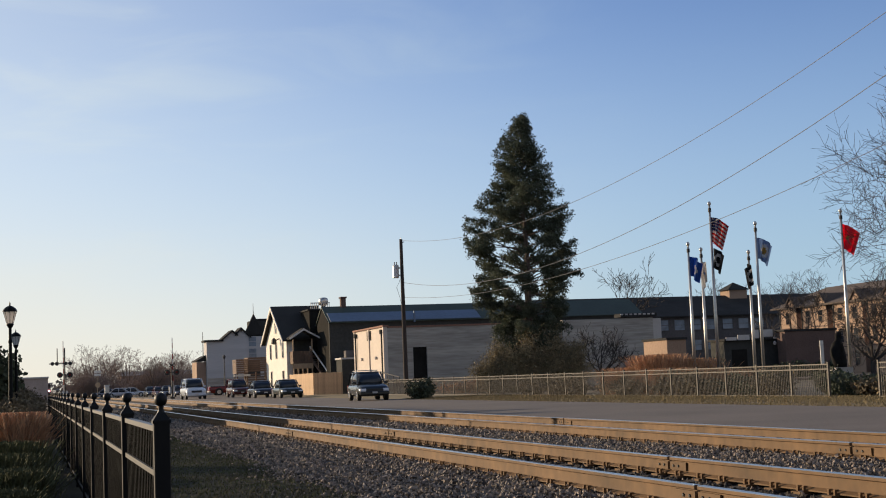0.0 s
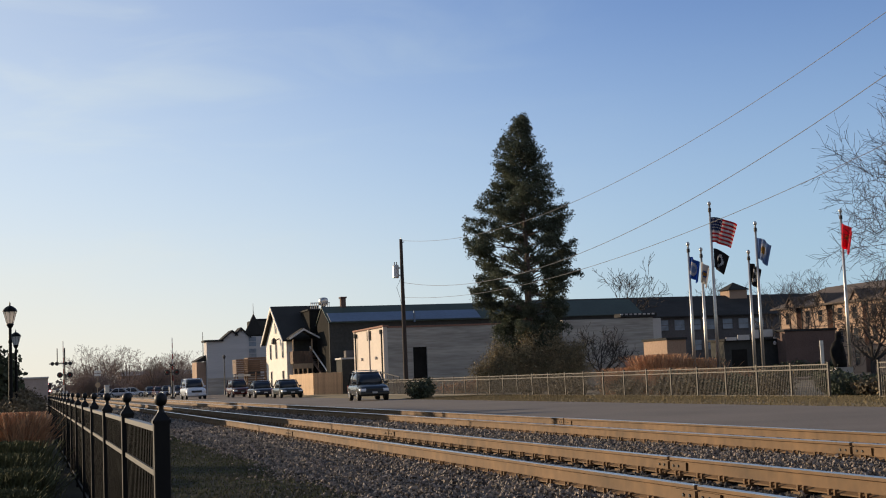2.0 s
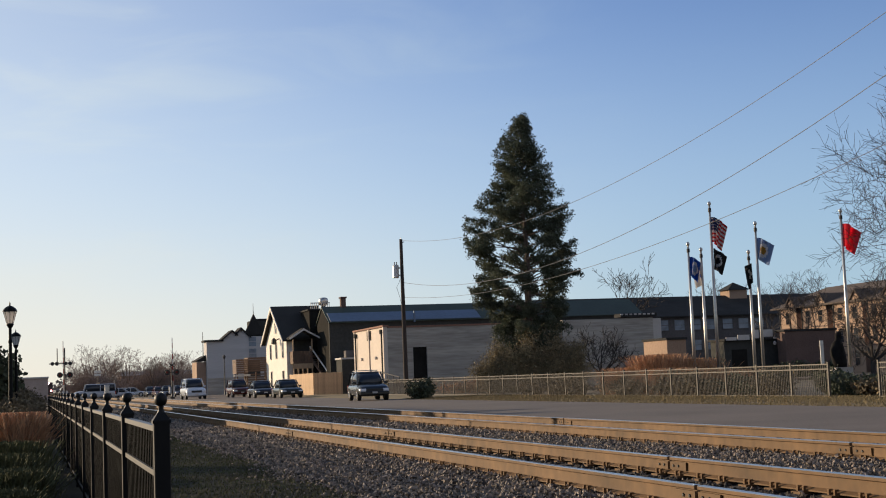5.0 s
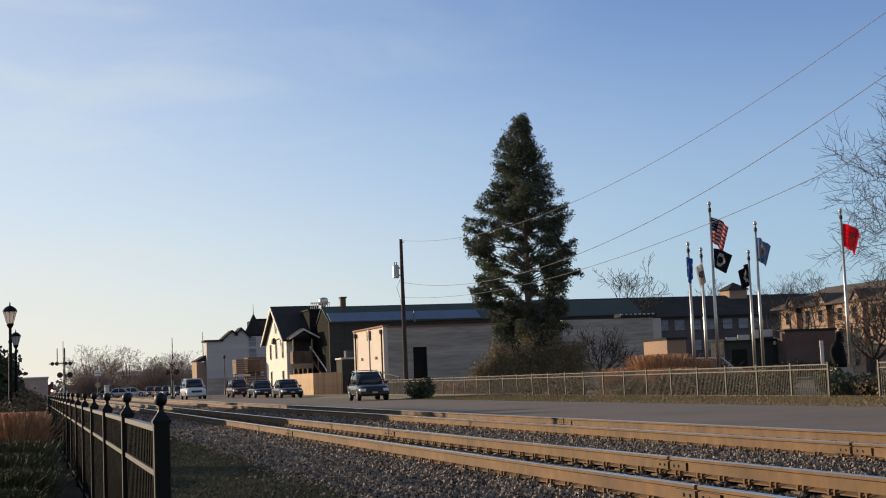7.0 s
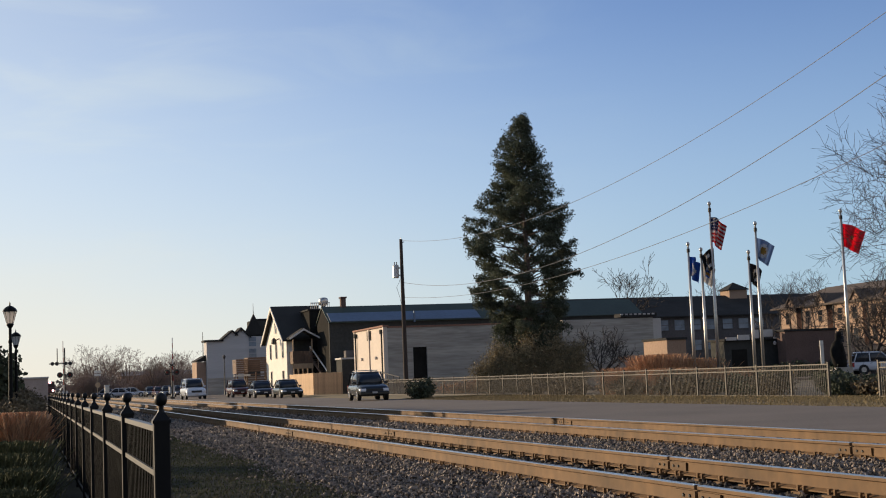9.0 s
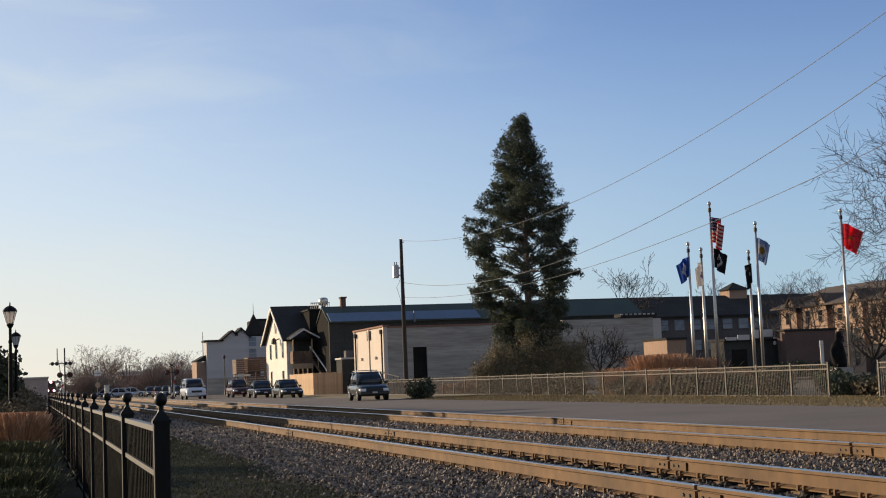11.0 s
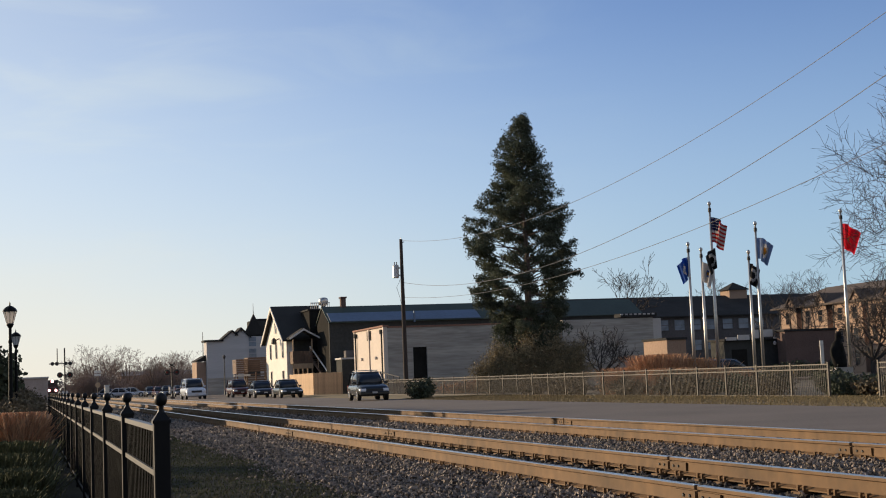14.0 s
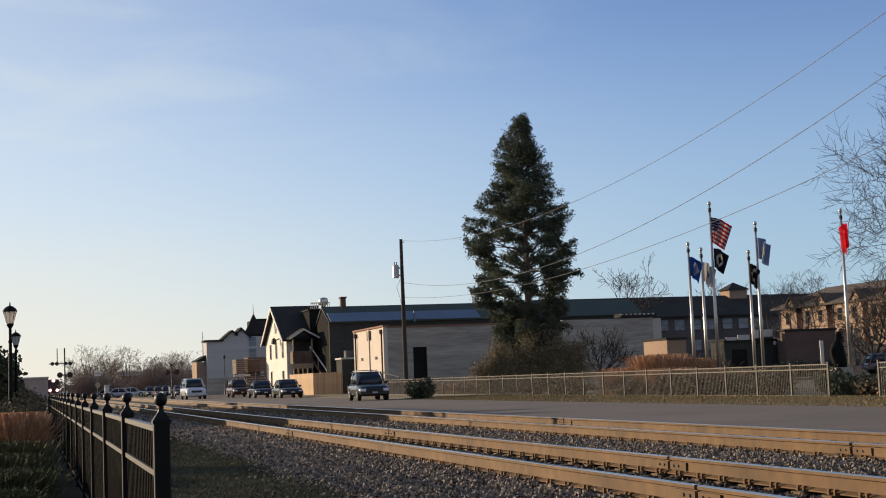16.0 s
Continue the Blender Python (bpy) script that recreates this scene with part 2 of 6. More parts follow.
def prism(bm, outline, axis, a0, a1):
    """Extrudes a 2D outline along an axis: 'x' takes (y, z), 'y' takes (x, z), 'z' takes (x, y)."""
    def at(p, c):
        return {"x": (c, p[0], p[1]), "y": (p[0], c, p[1]), "z": (p[0], p[1], c)}[axis]
    lo, hi = [bm.verts.new(at(p, a0)) for p in outline], [bm.verts.new(at(p, a1)) for p in outline]
    n = len(outline)
    for k in range(n):
        bm.faces.new((lo[k], lo[(k + 1) % n], hi[(k + 1) % n], hi[k]))
    bm.faces.new(lo[::-1])
    bm.faces.new(hi)


def mesh_of(name, bm, *materials, smooth=False, bevel=0.0, rounds=1):
    if bevel:
        bmesh.ops.bevel(bm, geom=bm.edges[:], offset=bevel, segments=rounds, affect="EDGES", clamp_overlap=True)
    bmesh.ops.recalc_face_normals(bm, faces=bm.faces[:])
    me = bpy.data.meshes.new(name)
    bm.to_mesh(me)
    bm.free()
    for m in materials:
        me.materials.append(m)
    if smooth:
        for p in me.polygons:
            p.use_smooth = True
    return me


def part(name, bm, material, parent, label="", smooth=False, bevel=0.0, rounds=1):
    """Links a bmesh as one mesh object under a thing or a part."""
    ms = material if isinstance(material, (list, tuple)) else (material,)
    ob = new(name, mesh_of(name, bm, *ms, smooth=smooth, bevel=bevel, rounds=rounds))
    ob.parent = parent
    return tagged(ob, label)


def boxpart(name, material, parent, *dims, label="", bevel=0.0):
    bm = bmesh.new()
    box(bm, *dims)
    return part(name, bm, material, parent, label, bevel=bevel)


def thing(name, label, category, m=None, group="", kind=""):
    ob = new(name)
    if m is not None:
        ob.matrix_basis = m
    return tagged(ob, label, category, group, kind)


def solid(name, bm, material, label, category="", kind="", smooth=False, group="", bevel=0.0):
    ms = material if isinstance(material, (list, tuple)) else (material,)
    return tagged(new(name, mesh_of(name, bm, *ms, smooth=smooth, bevel=bevel)), label, category, group, kind)


def flat_mesh(name, verts, faces, material):
    me = bpy.data.meshes.new(name)
    me.from_pydata(verts, [], faces)
    me.materials.append(material)
    return me


def quads_mesh(name, centres, size, material, seed=0, squash=(1, 1, 1), longer=1.0, up=0.0):
    """Many small leaf quads with random turns at the centres (N x 3)."""
    g = np.random.default_rng(seed)
    c = np.asarray(centres, float)
    n = len(c)
    a = g.normal(size=(n, 3)) * np.asarray(squash) + (0, 0, up)
    a /= np.linalg.norm(a, axis=1)[:, None]
    b = np.cross(a, g.normal(size=(n, 3)))
    b /= np.linalg.norm(b, axis=1)[:, None]
    s = size * g.uniform(0.6, 1.4, (n, 1))
    a, b = a * s * longer, b * s
    v = np.stack((c - a * 0.5 - b * 0.2, c - a * 0.1 + b * 0.5, c + a * 0.5, c - a * 0.1 - b * 0.5), 1).reshape(-1, 3)
    f = np.arange(n * 4).reshape(n, 4)
    return flat_mesh(name, v.tolist(), f.tolist(), material)


GROUND = -0.27

# ---- ground, road and tracks ----
def ground_and_road():
    bm = bmesh.new()
    xs = [-3000, -400, -60, -10, 2, 60, 200, 800, 3000]
    ys = [-3000, -200, -20, 60, 140, 300, 800, 4200]
    grid = [[bm.verts.new((x, y, GROUND)) for y in ys] for x in xs]
    for i in range(len(xs) - 1):
        for j in range(len(ys) - 1):
            bm.faces.new((grid[i][j], grid[i + 1][j], grid[i + 1][j + 1], grid[i][j + 1]))
    solid("ground", bm, M["ground"], "dry dark winter ground beside the railway", kind="structure")
    bm = bmesh.new()
    prism(bm, [(12.6, GROUND), (13.0, -0.235), (17, -0.215), (20.9, -0.235), (21.0, GROUND)], "y", 8, 154.4)
    solid("road", bm, M["asphalt"], "worn grey asphalt street beside the tracks", kind="structure")
    bm = bmesh.new()
    prism(bm, [(154.5, GROUND), (156, -0.13), (168, -0.13), (169.5, GROUND)], "x", -60, 4.4)
    prism(bm, [(154.5, GROUND), (156, -0.13), (168, -0.13), (169.5, GROUND)], "x", 12.2, 90)
    solid("cross_road", bm, M["asphalt"], "grey asphalt street that crosses the tracks", kind="structure")
    bm = bmesh.new()
    prism(bm, [(20.75, GROUND - 0.02), (21.7, -0.2), (22.4, -0.195), (23.5, -0.2), (26.4, -0.22), (27.5, GROUND - 0.02)], "y", 8, 126)
    solid("verge", bm, M["grass"], "grass verge with dry and green winter turf", kind="structure")
    # unseen wall added behind the camera so the fence posts reflect dark
    boxpart("wall_south", M["dark"], None, -9, 3.4, -9.4, -9, GROUND - 0.02, 6.2)
    tagged(bpy.data.objects["wall_south"], "added unseen dark wall behind the camera, darkens fence reflections", "", "", "structure")
    # dark sheet laid where the ground left of the tracks is shaded
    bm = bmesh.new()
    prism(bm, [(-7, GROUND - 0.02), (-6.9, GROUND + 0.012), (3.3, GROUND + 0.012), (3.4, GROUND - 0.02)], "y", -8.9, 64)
    solid("planting_bed", bm, M["shadesoil"], "soil beside the tracks, coloured dark for the shade on it", kind="structure")
    # lane behind the flagpoles
    boxpart("lane", M["asphalt"], None, 36.0, 72, 85.5, 91.5, GROUND - 0.01, -0.1)
    tagged(bpy.data.objects["lane"], "grey asphalt lane behind the memorial", "", "", "structure")


def ballast():
    bm = bmesh.new()
    prism(bm, [(2.95, GROUND - 0.02), (4.4, -0.2), (5.3, -0.2), (5.5, -0.24), (6.75, -0.24), (6.95, -0.2), (7.9, -0.2), (8.3, -0.24), (8.7, -0.2), (9.45, -0.2), (9.65, -0.24), (10.9, -0.24), (11.1, -0.2), (12.2, -0.2), (12.62, GROUND - 0.02)], "y", -20, 900)
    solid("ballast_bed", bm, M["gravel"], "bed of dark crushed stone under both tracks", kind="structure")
    g = np.random.default_rng(5)
    pts = []
    for lo, hi, per in ((10.5, 20, 400), (20, 30, 250), (30, 48, 100), (48, 80, 26)):
        n = int((hi - lo) * 10.2 * per)
        x, y = g.uniform(2.5, 12.6, n), g.uniform(lo, hi, n)
        pts.append(np.stack((x, y), 1))
    pts = np.concatenate(pts)
    x, y = pts[:, 0], pts[:, 1]
    keep = np.ones(len(x), bool)
    for r in RAILS:
        keep &= np.abs(x - r) > 0.11
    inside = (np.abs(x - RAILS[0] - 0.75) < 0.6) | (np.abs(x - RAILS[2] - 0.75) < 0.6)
    tie_phase = np.abs(((y - 10.0) / TIE + 0.5) % 1 - 0.5) * TIE
    keep &= ~(inside & (tie_phase < 0.1) & (g.uniform(size=len(x)) < 0.35))
    toe = 3.2 + 0.16 * np.sin(y * 0.9) + 0.1 * np.sin(y * 2.3 + 1) + 0.016 * (y - 16).clip(0, 30)
    keep &= (x > toe + g.normal(size=len(x)) * 0.12) | (g.uniform(size=len(x)) < 0.03)
    inside, x, y = inside[keep], x[keep], y[keep]
    z = np.interp(x, [2.95, 4.4, 5.3, 5.5, 6.75, 6.95, 7.9, 8.3, 8.7, 9.45, 9.65, 10.9, 11.1, 12.2, 12.62], [-0.28, -0.2, -0.2, -0.235, -0.235, -0.2, -0.2, -0.24, -0.2, -0.2, -0.235, -0.235, -0.2, -0.2, -0.28]) + g.uniform(-0.03, 0.035, len(x))
    n = len(x)
    oct_v = np.array([(1, 0, 0), (-1, 0, 0), (0, 1, 0), (0, -1, 0), (0, 0, 1), (0, 0, -1)], float)
    oct_f = np.array([(0, 2, 4), (2, 1, 4), (1, 3, 4), (3, 0, 4), (2, 0, 5), (1, 2, 5), (3, 1, 5), (0, 3, 5)])
    r = g.uniform(0.012, 0.031, (n, 1, 1)) * np.where(y > 30, 1.5, 1.0)[:, None, None]
    v = oct_v[None] * g.uniform(0.55, 1.25, (n, 6, 1)) * r + g.normal(size=(n, 6, 3)) * r * 0.22
    th = g.uniform(0, math.tau, n)
    c, s = np.cos(th)[:, None], np.sin(th)[:, None]
    tilt = g.normal(size=(n, 1)) * 0.5
    vx, vy, vz = v[:, :, 0], v[:, :, 1], v[:, :, 2]
    vx, vz = vx * np.cos(tilt) - vz * np.sin(tilt), vx * np.sin(tilt) + vz * np.cos(tilt)
    v = np.stack((vx * c - vy * s + x[:, None], vx * s + vy * c + y[:, None], vz + z[:, None]), 2).reshape(-1, 3)
    # stones inside the gauge get the colour darkened for rail shadow
    for sel, nm, label in ((~inside, "stone", "loose crushed grey-brown ballast stones"), (inside, "shadestone", "fouled ballast stones between the rails, darkened for rail shadow")):
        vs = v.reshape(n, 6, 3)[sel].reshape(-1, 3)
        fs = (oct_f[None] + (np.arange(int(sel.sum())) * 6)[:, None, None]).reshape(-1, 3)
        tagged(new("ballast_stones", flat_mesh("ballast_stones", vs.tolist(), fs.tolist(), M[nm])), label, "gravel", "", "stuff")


RAILS = (5.377, 6.882, 9.539, 11.044)
TIE = 0.51


def rail_mesh(y0, y1):
    """A flat-bottomed rail 0.18 m high with a worn bright head."""
    out = [(-0.07, -0.185), (0.07, -0.185), (0.07, -0.172), (0.012, -0.15), (0.009, -0.045), (0.036, -0.034), (0.036, -0.006), (0.03, 0.0),
           (-0.03, 0.0), (-0.036, -0.006), (-0.036, -0.034), (-0.009, -0.045), (-0.012, -0.15), (-0.07, -0.172)]
    bm = bmesh.new()
    prism(bm, out, "y", y0, y1)
    bmesh.ops.recalc_face_normals(bm, faces=bm.faces[:])
    for f in bm.faces:
        if f.normal.z > 0.5 and f.calc_center_median().z > -0.004:
            f.material_index = 1
    return mesh_of("rail", bm, M["rust"], M["railtop"])


def track(x, joints):
    t = thing("railway_track", "rusty steel railway track with shiny rail heads on dark ties", "railway track", pose(x, 0, 0), "tracks", "")
    for k in range(2):
        cuts = [-20.0] + joints[k] + [900.0]
        for y0, y1 in zip(cuts, cuts[1:]):
            r = new("rail", rail_mesh(y0 + 0.03, y1 - 0.03))
            r.parent, r.location = t, (1.505 * k, 0, 0)
        for y in joints[k]:
            for side in (-1, 1):
                c = 1.505 * k + side * 0.022
                bm = bmesh.new()
                box(bm, c - 0.01, c + 0.01, y - 0.42, y - 0.03, -0.14, -0.052)
                box(bm, c - 0.01, c + 0.01, y + 0.03, y + 0.42, -0.14, -0.052)
                bar = part("joint_bar", bm, M["rust"], t)
                for d in (-0.24, -0.12, 0.12, 0.24):
                    bm = bmesh.new()
                    tube(bm, (c + side * 0.009, y + d, -0.095), (c + side * 0.022, y + d, -0.095), 0.015, n=6)
                    part("bolt", bm, M["iron"], bar)
    # ties with their plates and spikes
    bm = bmesh.new()
    box(bm, -0.55, 2.05, -0.115, 0.115, -0.4, -0.212)
    tie_me = mesh_of("tie", bm, M["tie"])
    bm = bmesh.new()
    box(bm, -0.15, 0.15, -0.08, 0.08, -0.213, -0.19)
    for s in (-1, 1):
        for d in (-0.05, 0.05):
            box(bm, s * 0.09 - 0.012, s * 0.09 + 0.012, d - 0.012, d + 0.012, -0.19, -0.15)
            box(bm, s * 0.082 - 0.02, s * 0.082 + 0.02, d - 0.016, d + 0.016, -0.152, -0.138)
    plate_me = mesh_of("tie_plate", bm, M["rust"])
    for i in range(150):
        y = 10.0 + TIE * i
        o = new("tie", tie_me)
        o.parent, o.location, o.rotation_euler = t, (0, y, 0), (0, 0, random.uniform(-0.01, 0.01))
        for c in (0, 1.505):
            q = new("tie_plate", plate_me)
            q.parent, q.location = o, (c, 0, 0)
    return t


# ---- fences ----
def town_fence():
    """Bronze picket fence along the verge, in 2.44 m panels, with a gate's gap."""
    f = thing("picket_fence", "brown metal picket fence along the grass verge", "fence", pose(26.0, 0, -0.3))
    bm = bmesh.new()
    box(bm, -0.035, 0.035, -0.035, 0.035, 0, 1.24)
    box(bm, -0.042, 0.042, -0.042, 0.042, 1.24, 1.265)
    post = mesh_of("post", bm, M["bronze"])
    bm = bmesh.new()
    box(bm, -0.02, 0.02, 0.03, 2.41, -0.018, 0.018)
    rail = mesh_of("rail", bm, M["bronze"])
    bm = bmesh.new()
    for k in range(1, 21):
        y = k * 2.44 / 21
        box(bm, -0.008, 0.008, y - 0.008, y + 0.008, 0.06, 1.2)
    pick = mesh_of("pickets", bm, M["bronze"])
    bm = bmesh.new()
    box(bm, -0.008, 0.008, -0.008, 0.008, 0.06, 1.2)
    one = mesh_of("picket", bm, M["bronze"])
    def panel(y):
        for z in (0.1, 1.02, 1.18):
            o = new("rail", rail)
            o.parent, o.location = f, (0, y, z)
        if y < 66:
            for k in range(1, 21):
                o = new("picket", one)
                o.parent, o.location = f, (0, y + k * 2.44 / 21, 0)
            return
        o = tagged(new("pickets", pick), kind="stuff")
        o.parent, o.location = f, (0, y, 0)
    ends = [41.9 + 2.44 * k for k in range(29)]
    for k, y in enumerate(ends):
        o = new("post", post)
        o.parent, o.location = f, (0, y, 0)
        if k < len(ends) - 1:
            panel(y)
    for k in range(4):
        y = 38.95 - 2.44 * k
        o = new("post", post)
        o.parent, o.location = f, (0, y, 0)
        panel(y - 2.44)


def station_fence():
    """Black fence with ball-topped posts close by the camera."""
    f = thing("ball_post_fence", "glossy black metal fence with ball-topped posts", "fence", pose(0.6, 6.85, -0.3))
    bm = bmesh.new()
    box(bm, -0.038, 0.038, -0.038, 0.038, 0, 1.125)
    bmesh.ops.bevel(bm, geom=[e for e in bm.edges if abs(e.verts[0].co.z - e.verts[1].co.z) > 1], offset=0.004, segments=1, affect="EDGES")
    box(bm, -0.043, 0.043, -0.043, 0.043, 1.125, 1.14)
    lo = [bm.verts.new((x, y, 1.14)) for x, y in ((-0.042, -0.042), (0.042, -0.042), (0.042, 0.042), (-0.042, 0.042))]
    hi = [bm.verts.new((x, y, 1.178)) for x, y in ((-0.016, -0.016), (0.016, -0.016), (0.016, 0.016), (-0.016, 0.016))]
    for k in range(4):
        bm.faces.new((lo[k], lo[(k + 1) % 4], hi[(k + 1) % 4], hi[k]))
    bm.faces.new(hi)
    turned(bm, 0, 0, [(0.02, 1.172), (0.013, 1.19), (0.014, 1.212)], 10)
    post = mesh_of("post", bm, M["blackpost"])
    bm = bmesh.new()
    turned(bm, 0, 0, [(0.01, 1.207), (0.021, 1.212), (0.028, 1.222), (0.0315, 1.238), (0.03, 1.252), (0.023, 1.263), (0.012, 1.27), (0.003, 1.272)], 14)
    ball = mesh_of("ball_cap", bm, M["blackpost"], smooth=True)
    L = 2.46
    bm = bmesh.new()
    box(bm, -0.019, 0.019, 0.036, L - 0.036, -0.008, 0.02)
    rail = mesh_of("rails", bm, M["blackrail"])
    bm = bmesh.new()
    for k in range(1, 22):
        y = k * L / 22
        box(bm, -0.0095, 0.0095, y - 0.0095, y + 0.0095, 0.05, 1.11)
    pick = mesh_of("pickets", bm, M["black"])
    bm = bmesh.new()
    box(bm, -0.0095, 0.0095, -0.0095, 0.0095, 0.05, 1.11)
    one = mesh_of("picket", bm, M["black"])
    for k in range(18):
        for nm, me in (("post", post), ("ball_cap", ball)):
            o = new(nm, me)
            o.parent, o.location = f, (0, k * L, 0)
        if k == 17:
            break
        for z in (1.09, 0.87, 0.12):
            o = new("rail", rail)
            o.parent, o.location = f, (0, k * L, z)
        if k < 13:
            for j in range(1, 22):
                o = new("picket", one)
                o.parent, o.location = f, (0, k * L + j * L / 22, 0)
        else:
            o = tagged(new("pickets", pick), kind="stuff")
            o.parent, o.location = f, (0, k * L, 0)


# ---- buildings ----
def facade_window(parent, x0, x1, z0, z1, y, face="y", out=-1, mull=True, frame_mat="trim", pane="glass"):
    """A window in a wall: recessed pane, frame and sill. face 'y': the wall lies across Y; 'x': across X."""
    def put(bm, a0, a1, d0, d1, c0, c1):
        lo, hi = sorted((y + out * d0, y + out * d1))
        if face == "y":
            box(bm, a0, a1, lo, hi, c0, c1)
        else:
            box(bm, lo, hi, a0, a1, c0, c1)
    bm = bmesh.new()
    put(bm, x0, x1, -0.02, 0.012, z0, z1)
    w = part("window", bm, M[pane], parent)
    bm = bmesh.new()
    t = 0.07
    put(bm, x0 - t, x0, -0.01, 0.05, z0 - t, z1 + t)
    put(bm, x1, x1 + t, -0.01, 0.05, z0 - t, z1 + t)
    put(bm, x0, x1, -0.01, 0.05, z1, z1 + t)
    put(bm, x0, x1, -0.01, 0.09, z0 - t, z0)
    if mull:
        put(bm, x0, x1, 0.0, 0.035, (z0 + z1) / 2 - 0.025, (z0 + z1) / 2 + 0.025)
    part("window_frame", bm, M[frame_mat], w)


def warehouse():
    b = thing("warehouse", "grey concrete-block warehouse with a pale panelled end", "building")
    x0, x1, y0, y1, top = 28.0, 51.5, 111.6, 122.6, 5.15
    bm = bmesh.new()
    # front wall in courses, with a doorway
    d0, d1, dz = 30.4, 31.6, 3.5
    z = GROUND - 0.05
    courses = [0.75, 1.55, 2.35, 3.15, 3.95, 4.75, top]
    for c in courses:
        for a0, a1 in ((x0 + 0.02, d0), (d1, x1)):
            box(bm, a0, a1, y0, y0 + 0.3, z, c - 0.03)
            box(bm, a0, a1, y0 + 0.015, y0 + 0.3, c - 0.03, c)
        if z >= dz - 0.4:
            box(bm, d0, d1, y0 + 0.002, y0 + 0.3, max(z, dz), c)
        z = c
    part("front_wall", bm, M["concrete"], b)
    bm = bmesh.new()
    box(bm, d0 - 0.0, d1 + 0.0, y0 + 0.2, y0 + 0.28, GROUND, dz)
    part("loading_door", bm, M["dark"], b, "dark closed loading door")
    bm = bmesh.new()
    box(bm, x0 + 0.002, x0 + 0.25, y0 - 0.004, y1, GROUND - 0.05, top + 0.1)
    part("end_wall", bm, M["panel"], b, "pale cream panelled end wall lit by the sun")
    bm = bmesh.new()
    for y in (y0 + 0.15, 117.0, y1 - 0.2):
        box(bm, x0 - 0.1, x0, y - 0.16, y + 0.16, GROUND, top + 0.1)
    part("pilaster", bm, M["panel"], b)
    bm = bmesh.new()
    box(bm, x0 - 0.16, x0 + 0.35, y0 - 0.12, y1 + 0.1, top + 0.1, top + 0.24)
    box(bm, x0 + 0.35, x1, y0 - 0.06, y0 + 0.35, top, top + 0.14)
    part("coping", bm, M["redbrick"], b, "thin reddish coping along the roof edge")
    for y in (y0 + 0.55, y1 - 0.8):
        bm = bmesh.new()
        tube(bm, (x0 - 0.12, y, GROUND), (x0 - 0.12, y, top - 0.25), 0.07)
        box(bm, x0 - 0.25, x0, y - 0.2, y + 0.2, top - 0.45, top - 0.1)
        part("downspout", bm, M["darkwall"], b)
    boxpart("vent_opening", M["dark"], b, x0 - 0.02, x0 + 0.1, 116.2, 117.8, top - 0.85, top - 0.05)
    boxpart("roof", M["roof"], b, x0 + 0.25, x1, y0 + 0.3, y1, top - 0.25, top - 0.05)
    boxpart("back_wall", M["concrete"], b, x0 + 0.25, x1, y1 - 0.25, y1 - 0.002, GROUND, top - 0.25)
    boxpart("far_end_wall", M["concrete"], b, x1 - 0.25, x1 - 0.002, y0 + 0.3, y1 - 0.25, GROUND, top - 0.25)
    for y in (114.4, 119.6):
        bm = bmesh.new()
        turned(bm, x0 - 0.1, y, [(0.04, 2.62), (0.1, 2.68), (0.1, 2.84), (0.04, 2.9)], 8)
        part("wall_lamp", bm, M["trim"], b)
    # taller bay beyond the tree
    bm = bmesh.new()
    box(bm, 43.5, 51.9, y0 - 0.6, y0 - 0.02, GROUND, 5.35)
    part("projecting_bay", bm, M["concrete"], b)
    bm = bmesh.new()
    box(bm, 48.8, 52.2, y0 - 0.8, y0 + 0.6, 5.45, 5.75)
    part("flat_canopy", bm, M["roof"], b)
    bm = bmesh.new()
    for k in range(8):
        box(bm, 48.8 + k * 0.42, 49.05 + k * 0.42, y0 - 0.83, y0 - 0.8, 5.62, 5.74)
    part("canopy_edge", bm, M["trim"], b)
    boxpart("corner_panel", M["trim"], b, 51.91, 52.8, y0 - 0.3, y0 + 0.4, 3.3, 5.3)


